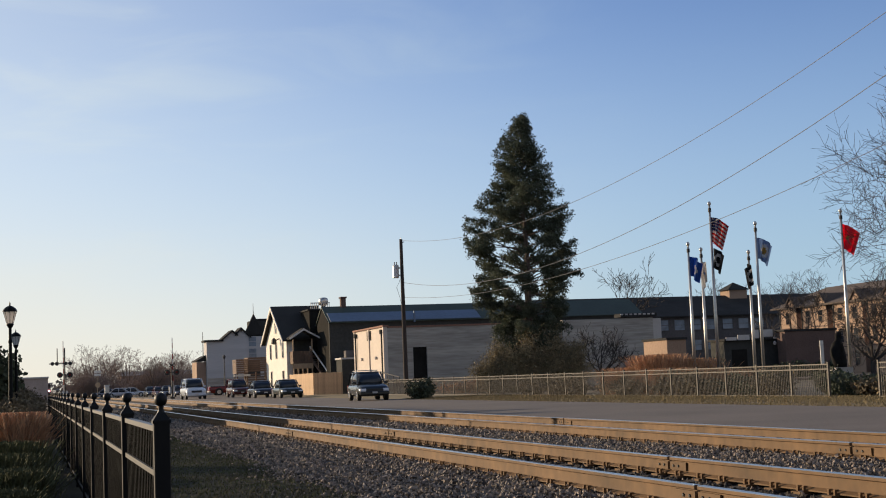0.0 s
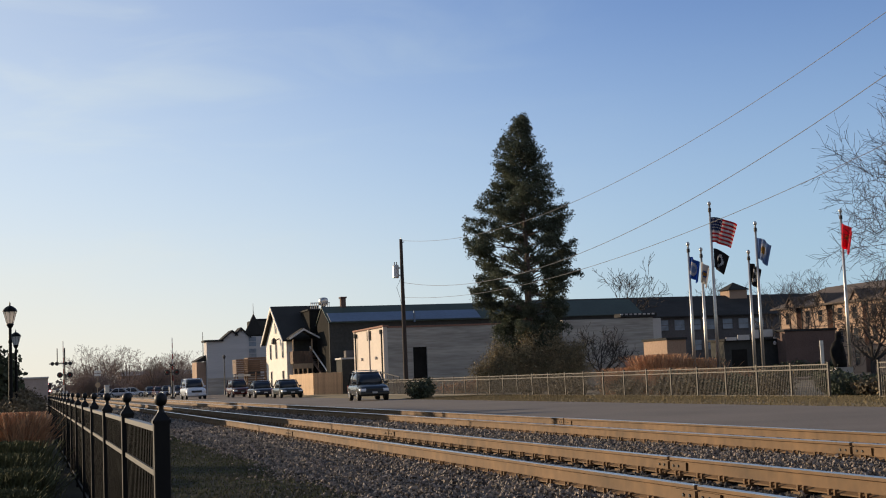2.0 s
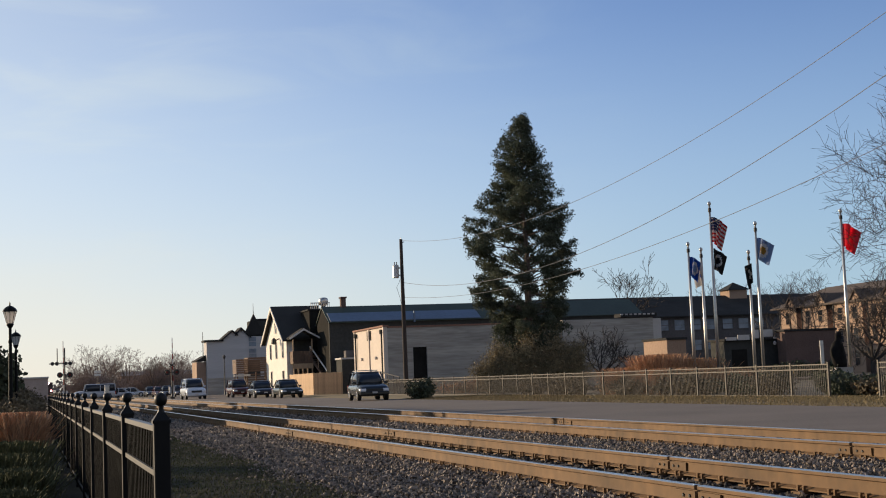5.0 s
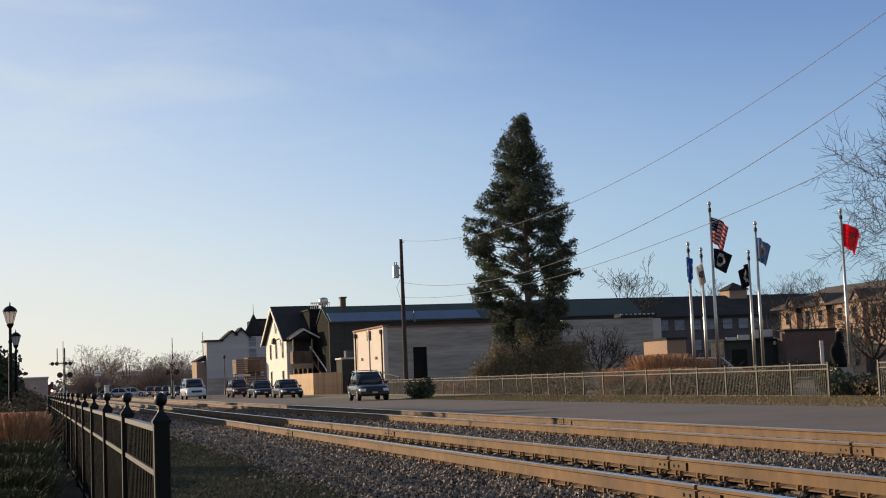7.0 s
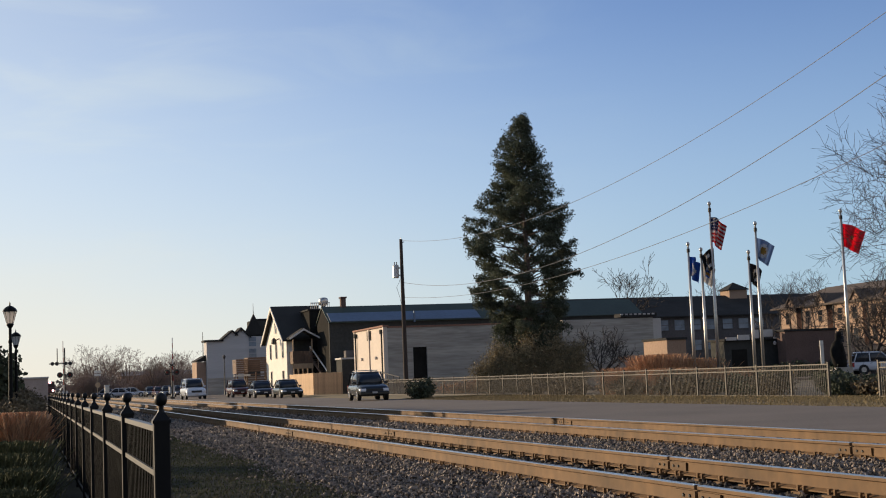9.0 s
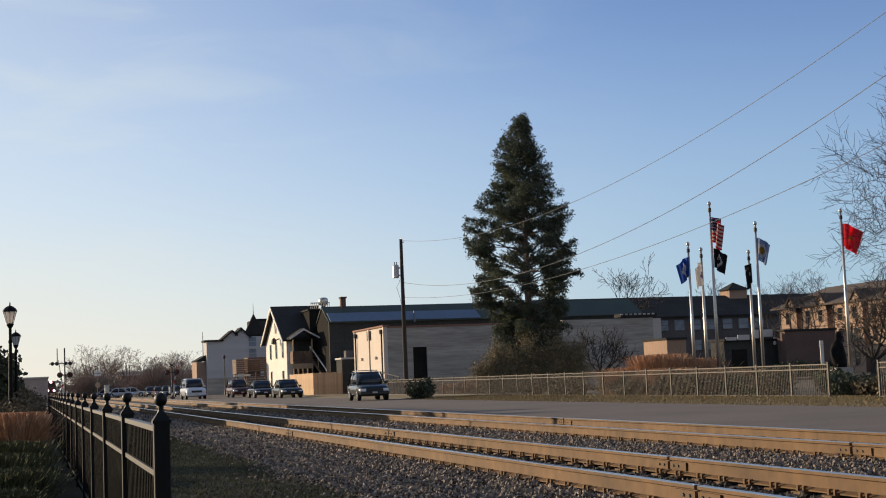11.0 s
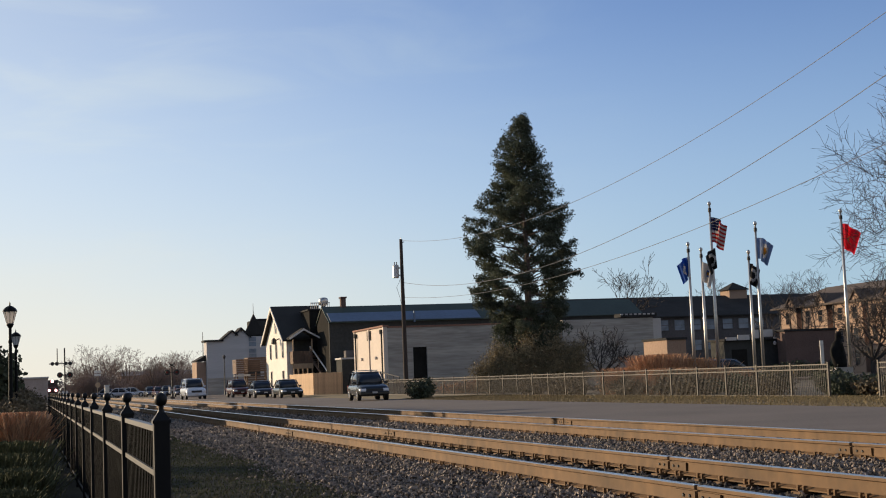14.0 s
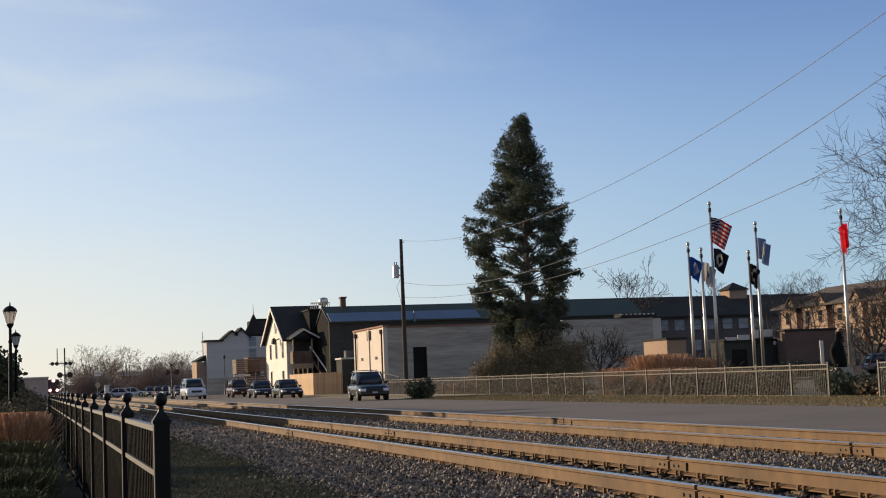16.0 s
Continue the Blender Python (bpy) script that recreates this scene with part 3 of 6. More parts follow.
def long_hall():
    b = thing("long_hall", "long low hall with a dark metal roof and blue roof panels", "building")
    x0, x1, y0, yr, y1 = 28.1, 61.5, 134.0, 137.2, 140.4
    boxpart("wall", M["darkwall"], b, x0, x1, y0, y0 + 0.4, GROUND, 6.62)
    bm = bmesh.new()
    prism(bm, [(y0 - 0.3, 6.6), (y0 - 0.3, 6.68), (yr, 8.42), (y1, 6.68), (y1, 6.6), (yr, 8.28)], "x", x0 - 0.1, x1)
    part("roof", bm, M["greenroof"], b)
    for k in range(8):
        xa = x0 + 0.1 + 1.93 * k
        bm = bmesh.new()
        prism(bm, [(y0 - 0.34, 6.72), (y0 - 0.36, 6.78), (y0 + 1.5, 7.68), (y0 + 1.5, 7.62)], "x", xa, xa + 1.926)
        part("roof_panel", bm, M["blueroof"], b, "blue metal roof panel")
    # gable coloured near-black to stand for the shade on it
    bm = bmesh.new()
    prism(bm, [(y0 + 0.4, GROUND), (y0 + 0.4, 6.5), (yr, 8.2), (y1 - 0.2, 6.5), (y1 - 0.2, GROUND)], "x", x0, x0 + 0.3)
    part("gable_wall", bm, M["dark"], b)
    boxpart("back_wall", M["darkwall"], b, x0 + 0.3, x1, y1 - 0.5, y1 - 0.2, GROUND, 6.5)
    bm = bmesh.new()
    box(bm, 30.0, 30.5, 136.9, 137.5, 8.1, 9.2)
    box(bm, 29.92, 30.58, 136.8, 137.6, 9.2, 9.36)
    part("chimney", bm, M["pavilion"], b)
    bm = bmesh.new()
    box(bm, 36.6, 36.75, y0 - 0.45, y0 - 0.2, 6.5, 7.6)
    part("vent_pipe", bm, M["blueroof"], b)
    # lean-to with a flat roof beside the yard
    boxpart("lean_to", M["darkwall"], b, 28.6, 31.6, 131.0, 133.9, GROUND, 3.0)
    boxpart("lean_to_roof", M["trim"], b, 28.5, 31.7, 130.9, 133.95, 3.0, 3.16)
    boxpart("roof_unit", M["blocksiding"], b, 29.2, 30.4, 131.8, 132.8, 3.17, 3.85, bevel=0.04)


def gable_house():
    b = thing("gable_house", "white wooden gable house with a balcony and outside stairs", "house")
    x0, x1, y0, y1, eave, peak = 25.0, 29.4, 140.6, 153.4, 5.45, 9.0
    ym = (y0 + y1) / 2
    bm = bmesh.new()
    prism(bm, [(y0, GROUND), (y0, eave), (ym, peak - 0.25), (y1, eave), (y1, GROUND)], "x", x0, x0 + 0.3)
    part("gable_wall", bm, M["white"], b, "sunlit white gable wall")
    # walls turned from the sun are coloured dark for their shade
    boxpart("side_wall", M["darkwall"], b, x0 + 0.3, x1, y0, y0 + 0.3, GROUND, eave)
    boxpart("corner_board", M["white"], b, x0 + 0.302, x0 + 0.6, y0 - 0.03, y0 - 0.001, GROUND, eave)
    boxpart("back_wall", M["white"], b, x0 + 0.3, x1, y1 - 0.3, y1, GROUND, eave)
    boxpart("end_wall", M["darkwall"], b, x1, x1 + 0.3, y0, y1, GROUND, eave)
    for s in (-1, 1):
        bm = bmesh.new()
        ye = y0 - 0.55 if s < 0 else y1 + 0.55
        ze = eave - 0.3
        prism(bm, [(ye, ze), (ye, ze + 0.14), (ym, peak + 0.1), (ym, peak - 0.1)], "x", x0 - 0.45, x1 + 0.3)
        part("roof", bm, M["roof"], b)
        bm = bmesh.new()
        prism(bm, [(ye, ze - 0.16), (ye, ze + 0.1), (ym, peak + 0.06), (ym, peak - 0.3)], "x", x0 - 0.53, x0 - 0.455)
        part("bargeboard", bm, M["white"], b)
    for ya, yb, za, zb in ((142.3, 143.2, 3.6, 5.1), (146.2, 147.1, 3.6, 5.1), (149.8, 150.7, 3.6, 5.1), (146.3, 147.2, 6.3, 7.3), (142.3, 143.2, 0.6, 2.2), (149.6, 150.5, 0.6, 2.2)):
        facade_window(b, ya, yb, za, zb, x0, "x", -1)
    bm = bmesh.new()
    tube(bm, (x0 - 0.5, 144.6, 5.4), (x0, 144.6, 5.6), 0.06)
    turned(bm, x0 - 0.6, 144.6, [(0.1, 5.0), (0.3, 5.1), (0.25, 5.5), (0.05, 5.7)], 8)
    part("wall_lamp", bm, M["iron"], b)
    # balcony on the side towards the yard
    bal = boxpart("balcony", M["brownwood"], b, x0 + 0.3, x0 + 2.3, y0 - 1.9, y0, 2.85, 3.05)
    bm = bmesh.new()
    for k in range(7):
        yy = y0 - 1.9 + k * 0.3
        box(bm, x0 + 0.28, x0 + 0.34, yy, yy + 0.26, 3.05, 4.1)
    for k in range(7):
        xx = x0 + 0.35 + k * 0.28
        box(bm, xx, xx + 0.25, y0 - 1.92, y0 - 1.87, 3.05, 4.1)
    part("balustrade", bm, M["brownwood"], bal, "brown board balustrade")
    boxpart("fascia", M["fencewood"], bal, x0 + 0.26, x0 + 2.32, y0 - 1.95, y0 - 1.9, 2.35, 2.85)
    bm = bmesh.new()
    for k in range(5):
        xx = x0 + 0.3 + k * 0.47
        box(bm, xx, xx + 0.12, y0 - 1.88, y0 - 1.76, GROUND, 2.85)
    for xx in (x0 + 0.3, x0 + 2.2):
        box(bm, xx, xx + 0.12, y0 - 1.88, y0 - 1.76, 4.1, 5.3)
    part("balcony_post", bm, M["fencewood"], bal)
    bm = bmesh.new()
    prism(bm, [(x0 + 0.0, 5.3), (x0 + 1.4, 6.2), (x0 + 3.0, 5.3), (x0 + 3.0, 5.45), (x0 + 1.4, 6.4), (x0 - 0.1, 5.45)], "y", y0 - 2.3, y0)
    part("porch_roof", bm, M["roof"], b)
    bm = bmesh.new()
    prism(bm, [(x0 - 0.02, 5.28), (x0 + 1.4, 6.16), (x0 + 3.02, 5.28), (x0 + 3.02, 5.44), (x0 + 1.4, 6.36), (x0 - 0.12, 5.44)], "y", y0 - 2.36, y0 - 2.305)
    part("porch_bargeboard", bm, M["white"], b)
    # outside stairs down into the yard
    st = boxpart("stair_landing", M["brownwood"], b, x0 + 2.4, x0 + 3.9, y0 - 1.2, y0 - 0.05, 3.5, 3.65)
    for k in range(16):
        yy, zz, xx = y0 - 1.5 - 0.3 * k, 3.4 - 0.22 * k, x0 + 2.2 + 0.085 * k
        boxpart("stair_tread", M["brownwood"], st, xx, xx + 1.35, yy, yy + 0.28, zz, zz + 0.05)
    for xx in (x0 + 2.2, x0 + 3.58):
        top, foot = Vector((xx, y0 - 1.2, 4.55)), Vector((xx + 1.36, y0 - 6.2, 0.9))
        bm = bmesh.new()
        tube(bm, top, foot, 0.075)
        part("stair_rail", bm, M["white"], st, "sunlit pale stair rail")
        bm = bmesh.new()
        tube(bm, top - Vector((0, 0, 1.1)), foot - Vector((0, 0, 1.1)), 0.13)
        part("stringer", bm, M["brownwood"], st)
        for k in range(4):
            p = top.lerp(foot, k / 3)
            bm = bmesh.new()
            tube(bm, p - Vector((0, 0, 1.1)), p, 0.05)
            part("baluster", bm, M["fencewood"], st)
    boxpart("stair_tower", M["dark"], b, x0 + 2.45, x0 + 4.6, y0 - 0.04, y0 + 4.5, GROUND, 8.25)
    boxpart("tower_roof", M["roof"], b, x0 + 2.3, x0 + 4.75, y0 - 0.2, y0 + 4.7, 8.25, 8.4)
    for xx in (x0 + 2.6, x0 + 3.7):
        bm = bmesh.new()
        for k in range(5):
            box(bm, xx + 0.2 * k, xx + 0.06 + 0.2 * k, y0 - 0.12, y0 - 0.06, 8.4, 8.95)
        box(bm, xx - 0.02, xx + 0.9, y0 - 0.13, y0 - 0.05, 8.95, 9.05)
        part("roof_rail", bm, M["trim"], b)
    bm = bmesh.new()
    turned(bm, x0 + 4.15, y0 + 0.9, [(0.2, 8.4), (0.22, 8.75), (0.48, 8.85), (0.5, 9.35), (0.42, 9.52), (0.2, 9.6)], 14)
    part("roof_ventilator", bm, M["alu"], b, "round metal roof ventilator", smooth=True)


def grey_hall():
    b = thing("grey_hall", "grey sided hall with stepped gables and a spired turret", "building")
    y0, y1 = 170.0, 173.0
    bm = bmesh.new()
    prism(bm, [(20.5, 1.9), (20.5, 6.4), (22.4, 6.4), (23.6, 7.4), (24.1, 7.0), (24.7, 7.7), (25.6, 6.8), (31.5, 6.8), (31.5, 1.9)], "y", y0, y0 + 0.3)
    part("front_wall", bm, M["greysiding"], b)
    boxpart("base_wall", M["concrete"], b, 20.55, 31.5, y0 - 0.06, y0 + 0.3, GROUND, 1.9)
    boxpart("side_wall", M["greysiding"], b, 20.5, 20.8, y0 + 0.3, y1, GROUND, 6.4)
    for pts in (((20.2, 6.3), (20.2, 6.5), (22.5, 6.5), (22.5, 6.3)), ((22.3, 6.3), (23.6, 7.45), (24.3, 6.9), (24.3, 7.1), (23.6, 7.65), (22.2, 6.5)), ((24.0, 6.9), (24.7, 7.7), (25.9, 6.6), (25.9, 6.8), (24.7, 7.95), (23.9, 7.1))):
        bm = bmesh.new()
        prism(bm, list(pts), "y", y0 - 0.3, y1)
        part("roof", bm, M["roof"], b)
    boxpart("flat_roof", M["roof"], b, 25.9, 31.5, y0 + 0.3, y1, 6.6, 6.75)
    bm = bmesh.new()
    box(bm, 25.9, 30.8, y0 + 1.6, y0 + 3, 6.8, 8.7)
    part("turret", bm, M["darkwall"], b)
    bm = bmesh.new()
    prism(bm, [(25.2, 7.0), (26.45, 9.6), (27.7, 7.0)], "y", y0 + 1.0, y0 + 1.6)
    part("turret_gable", bm, M["roof"], b)
    bm = bmesh.new()
    prism(bm, [(26.4, 8.7), (26.7, 9.0), (30.8, 9.0), (31, 8.7)], "y", y0 + 1.61, y0 + 3.2)
    part("turret_roof", bm, M["roof"], b)
    bm = bmesh.new()
    tube(bm, (26.45, y0 + 1.3, 9.4), (26.45, y0 + 1.3, 10.9), 0.05, 0.02)
    tube(bm, (20.1, y0 + 0.5, 4.5), (20.1, y0 + 0.5, 7.5), 0.06, 0.03)
    part("finial", bm, M["iron"], b)
    for xa, za in ((25.6, 4.2), (25.6, 5.6)):
        facade_window(b, xa, xa + 0.9, za, za + 1.1, y0, "y", -1, frame_mat="greysiding", pane="paleglass")
    boxpart("bay_recess", M["darkwall"], b, 24.9, 26.9, y0 - 0.2, y0 - 0.01, 1.95, 3.9)
    boxpart("door", M["dark"], b, 23.3, 25.2, y0 - 0.1, y0 - 0.061, GROUND, 1.3)
    boxpart("brick_annex", M["brick"], b, 19.35, 20.45, 171, 176, GROUND, 3.9)
    bm = bmesh.new()
    prism(bm, [(19.3, 3.98), (19.3, 4.08), (20.45, 4.7), (20.45, 4.0)], "y", 170.8, 176.2)
    part("annex_roof", bm, M["roof"], b)


def patio():
    b = thing("patio_screen", "two stacked brown timber screens beside the white house", "timber screen")
    for x0, x1, y, z0, z1 in ((21.9, 23.2, 155, 2.2, 3.6), (23.5, 25.6, 157, 2.4, 4.0)):
        k = z0
        while k < z1:
            boxpart("plank", M["brownwood"], b, x0, x1, y, y + 0.15, k, k + 0.2)
            boxpart("plank", M["brownwood"], b, x0 - 0.02, x0 + 0.12, y + 0.155, y + 3, k, k + 0.2)
            k += 0.23
    for x0, x1, y in ((22.9, 25.4, 156),):
        bm = bmesh.new()
        k = -0.1
        while k < 2.1:
            box(bm, x0, x1, y, y + 0.1, k, k + 0.14)
            k += 0.3
        for xx in (x0, (x0 + x1) / 2, x1 - 0.15):
            box(bm, xx, xx + 0.15, y - 0.05, y + 0.15, GROUND, 2.3)
        part("lower_screen", bm, M["brownwood"], b)
    bm = bmesh.new()
    for xx in (21.95, 23.05, 25.35):
        box(bm, xx, xx + 0.14, 155.2, 155.34, GROUND, 2.3)
        box(bm, xx, xx + 0.14, 157.2, 157.34, GROUND, 2.5)
    part("post", bm, M["brownwood"], b)
    boxpart("beam", M["trim"], b, 21.6, 23.4, 154.8, 155.2, 1.9, 2.1)


def board_fence():
    b = thing("board_fence", "new cedar board fence round the yard", "fence")
    bm = bmesh.new()
    box(bm, -0.012, 0.012, 0, 0.145, 0, 2.05)
    side = mesh_of("board", bm, M["fencewood"])
    bm = bmesh.new()
    box(bm, 0, 0.145, -0.012, 0.012, 0, 2.05)
    front = mesh_of("board", bm, M["fencewood"])
    for k in range(82):
        o = new("board", side)
        o.parent, o.location = b, (25.2, 128.1 + 0.152 * k, GROUND + random.uniform(-0.02, 0.02))
    for k in range(18):
        o = new("board", front)
        o.parent, o.location = b, (25.22 + 0.152 * k, 128.0, GROUND + random.uniform(-0.02, 0.02))
    bm = bmesh.new()
    for z in (0.2, 1.4):
        box(bm, 25.22, 25.3, 128.2, 140.5, z, z + 0.09)
        box(bm, 25.3, 27.9, 128.02, 128.08, z, z + 0.09)
    part("fence_rail", bm, M["fencewood"], b)


def apartments():
    b = thing("apartment_block", "dark three-storey apartment block with a long roof and cupola", "building")
    x0, x1, y0 = 58.0, 98.0, 150.0
    boxpart("wall", M["blocksiding"], b, x0, x1, y0, y0 + 0.4, GROUND, 6.9)
    bm = bmesh.new()
    prism(bm, [(y0 - 0.5, 6.8), (y0 - 0.5, 6.95), (y0 + 6, 9.6), (y0 + 14, 7.5), (y0 + 14, 7.3), (y0 + 6, 9.4)], "x", x0 - 1, x1 + 2)
    part("roof", bm, M["roof"], b)
    bm = bmesh.new()
    box(bm, 82.9, 85.3, y0 + 4.8, y0 + 7.2, 9.0, 10.2)
    cup = part("cupola", bm, M["brick"], b)
    bm = bmesh.new()
    v = [bm.verts.new(p) for p in ((82.55, y0 + 4.5, 10.2), (85.65, y0 + 4.5, 10.2), (85.65, y0 + 7.5, 10.2), (82.55, y0 + 7.5, 10.2), (84.1, y0 + 6.0, 11.2))]
    bm.faces.new(v[:4])
    for k in range(4):
        bm.faces.new((v[k], v[(k + 1) % 4], v[4]))
    part("cupola_roof", bm, M["roof"], cup)
    for row, (za, zb) in enumerate(((5.3, 6.5), (2.9, 4.1))):
        for k in range(9):
            xa = 66.6 + 2.1 * k
            facade_window(b, xa, xa + 1.3, za, zb, y0, "y", -1, frame_mat="blocksiding", pane="paleglass")
    # brick wing, running towards the tracks' near end, with gabled bays
    w = thing("brick_wing", "tan brick apartment wing with gabled bays", "building")
    X, dep, top = 78.2, 0.8, 6.75
    boxpart("wall", M["brick"], w, X, X + 0.4, 96, 134.4, GROUND, 6.9)
    boxpart("south_wall", M["brick"], w, X + 0.4, X + 12, 96, 96.4, GROUND, 7.2)
    bm = bmesh.new()
    prism(bm, [(X - 1.2, 6.62), (X - 1.2, 6.78), (X + 6, 9.05), (X + 13, 6.9), (X + 13, 6.7), (X + 6, 8.85)], "y", 95.5, 134.9)
    part("roof", bm, M["brownroof"], w)
    for ya, yb in ((130.2, 133.6), (124.3, 129.2), (118.0, 123.2), (112.6, 117.2), (106.0, 111.4), (98.0, 104.6)):
        bm = bmesh.new()
        box(bm, X - dep, X - 0.001, ya, yb, GROUND, top - 0.1)
        bay = part("bay", bm, M["brick"], w)
        yg = ya + 0.85
        bm = bmesh.new()
        prism(bm, [(ya, top - 0.6), (ya, top + 0.15), (yg, top + 1.0), (yg + 0.85, top + 0.15), (yg + 0.85, top - 0.6)], "x", X - dep - 0.12, X + 1.6)
        part("gable", bm, M["brick"], bay)
        for side in (-1, 1):
            bm = bmesh.new()
            prism(bm, [(yg, top + 1.01), (yg, top + 1.16), (yg + side * 1.05, top + 0.1), (yg + side * 1.05, top - 0.04)], "x", X - dep - 0.3, X + 2.4)
            part("gable_roof", bm, M["brownroof"], bay)
        for z in (2.3, 4.5):
            boxpart("string_course", M["pavilion"], bay, X - dep - 0.03, X - dep, ya, yb, z, z + 0.1)
        for za, zb in ((0.5, 1.9), (2.8, 4.1), (5.0, 6.2)):
            n = 2 if yb - ya > 4 else 1
            for i in range(n):
                yc = ya + (yb - ya) * (i + 0.5) / n
                facade_window(w, yc - 0.4, yc + 0.4, za, zb, X - dep, "x", -1, frame_mat="brick")
        boxpart("downpipe", M["iron"], bay, X - dep - 0.08, X - dep, yb - 0.16, yb - 0.08, GROUND, top - 0.1)
    s = thing("brick_shed", "small sunlit tan brick outbuilding with a flat roof", "shed")
    boxpart("wall", M["brick"], s, 33.75, 34.9, 70.5, 73.6, GROUND, 2.5, bevel=0.02)
    boxpart("roof", M["roof"], s, 33.68, 34.97, 70.43, 73.67, 2.501, 2.62)


def utility_pole(y, top=11.3):
    p = thing("utility_pole", "dark wooden utility pole with a grey transformer", "utility pole", pose(26.62, y, GROUND), "utility poles")
    h = top - GROUND
    bm = bmesh.new()
    tube(bm, (0, 0, -0.3), (0, 0, h), 0.19, 0.12, 12)
    part("pole", bm, M["poleswood"], p)
    bm = bmesh.new()
    turned(bm, -0.48, 0, [(0.2, h - 2.9), (0.24, h - 2.85), (0.24, h - 2.0), (0.2, h - 1.92)], 12)
    box(bm, -0.3, -0.1, -0.06, 0.06, h - 2.75, h - 2.65)
    box(bm, -0.3, -0.1, -0.06, 0.06, h - 2.2, h - 2.1)
    tr = part("transformer", bm, M["steel"], p, "grey cylindrical transformer")
    bm = bmesh.new()
    tube(bm, (-0.4, 0, h - 1.92), (-0.4, 0, h - 1.7), 0.035)
    tube(bm, (-0.55, 0, h - 1.92), (-0.55, 0, h - 1.7), 0.035)
    part("bushing", bm, M["iron"], tr)
    bm = bmesh.new()
    tube(bm, (0, 0, h), (0, 0, h + 0.12), 0.03)
    tube(bm, (0.05, 0, h - 0.25), (0.24, 0, h - 0.2), 0.03)
    part("insulator", bm, M["steel"], p)
    bm = bmesh.new()
    pts = [(-0.15, 0, h - 3), (-0.45, 0, h - 3.6), (-0.25, 0, h - 4.3), (-0.1, 0, h - 5)]
    for q, r in zip(pts, pts[1:]):
        tube(bm, q, r, 0.014, n=5)
    part("drop_cable", bm, M["iron"], p)


def cables():
    for za, zb, xa, sag, rad in ((11.2, 14.76, 26.7, 3.27, 0.012), (8.05, 13.35, 26.75, 3.6, 0.014), (6.95, 9.86, 26.75, 2.22, 0.012)):
        bm = bmesh.new()
        n = 48
        pts = []
        for k in range(n + 1):
            s = k / n
            pts.append((xa - 0.1 * s, 100 - 76 * s, za + (zb - za) * s * 1.0 - sag * 4 * s * (1 - s)))
        for p, q in zip(pts, pts[1:]):
            tube(bm, p, q, rad, n=5, cap=False)
        solid("overhead_cable", bm, M["wire"], "thin overhead cable strung between wooden poles", "cable", group="overhead cables")


# ---- plants ----
def limb_tree(name, label, x, y, h, seed, spread=0.5, levels=5, trunk=0.16, group="bare trees", z=GROUND, stems=1, child=0.62, bushy=1, mats=("bark", "twig"), fork=0.25, fine=0.006, droop=0.0, limbs=4):
    """A bare winter tree: tapered trunk that forks into curving limbs, and a crown of ever finer twigs."""
    g = random.Random(seed)
    t = thing(name, label, "tree", pose(x, y, z), group)
    pieces = []

    def jog(k):
        return Vector((g.uniform(-k, k), g.uniform(-k, k), g.uniform(-k, k)))

    def limb(p, d, length, r, lvl):
        segs = 5 if lvl < 3 else 4
        for s in range(segs):
            d = (d + jog(0.3) + Vector((0, 0, 0.09 - droop * (lvl > 0)))).normalized()
            q = p + d * (length / segs)
            r2 = max(r * 0.86, fine)
            pieces.append((lvl, p, q, r, r2))
            p, r = q, r2
            for _ in range((bushy if lvl >= levels - 2 else 1) if lvl < levels and s > 0 and g.random() < 0.94 else 0):
                axis = d.cross(jog(1.0)).normalized()
                out = Matrix.Rotation(g.uniform(0.45, 1.1), 3, axis) @ d
                limb(p, out, length * g.uniform(child - 0.12, child + 0.12) * (1.1 - 0.3 * s / segs), max(r * 0.62, fine), lvl + 1)

    for k in range(stems):
        up = Vector((0, 0, 1)) + jog(0.5 if stems > 1 else 0.06) * Vector((1, 1, 0)).length * 0.7
        up = Vector((up.x, up.y, 1)).normalized()
        p, r = Vector((0, 0, -0.1)), trunk
        for s in range(3):
            q = p + (up + jog(0.08)).normalized() * (h * fork / 3)
            pieces.append((0, p, q, r, r * 0.9))
            p, r = q, r * 0.9
        for i in range(limbs):
            a = math.tau * (i + g.uniform(-0.25, 0.25)) / limbs + seed
            lean = spread * g.uniform(0.7, 1.5) if i else spread * 0.2
            limb(p, Vector((math.cos(a) * lean, math.sin(a) * lean, 1)).normalized(), h * (1 - fork) * g.uniform(0.6, 0.8), r * 0.68, 1)
    grow = h / max(q.z for _, _, q, _, _ in pieces)
    bt, bc = bmesh.new(), bmesh.new()
    for lvl, p, q, r, r2 in pieces:
        tube(bt if lvl < 2 else bc, p * grow, q * grow, r, r2, 6 if lvl < 2 else 3, cap=False)
    part("trunk", bt, M[mats[0]], t)
    part("crown", bc, M[mats[1]], t)
    return t


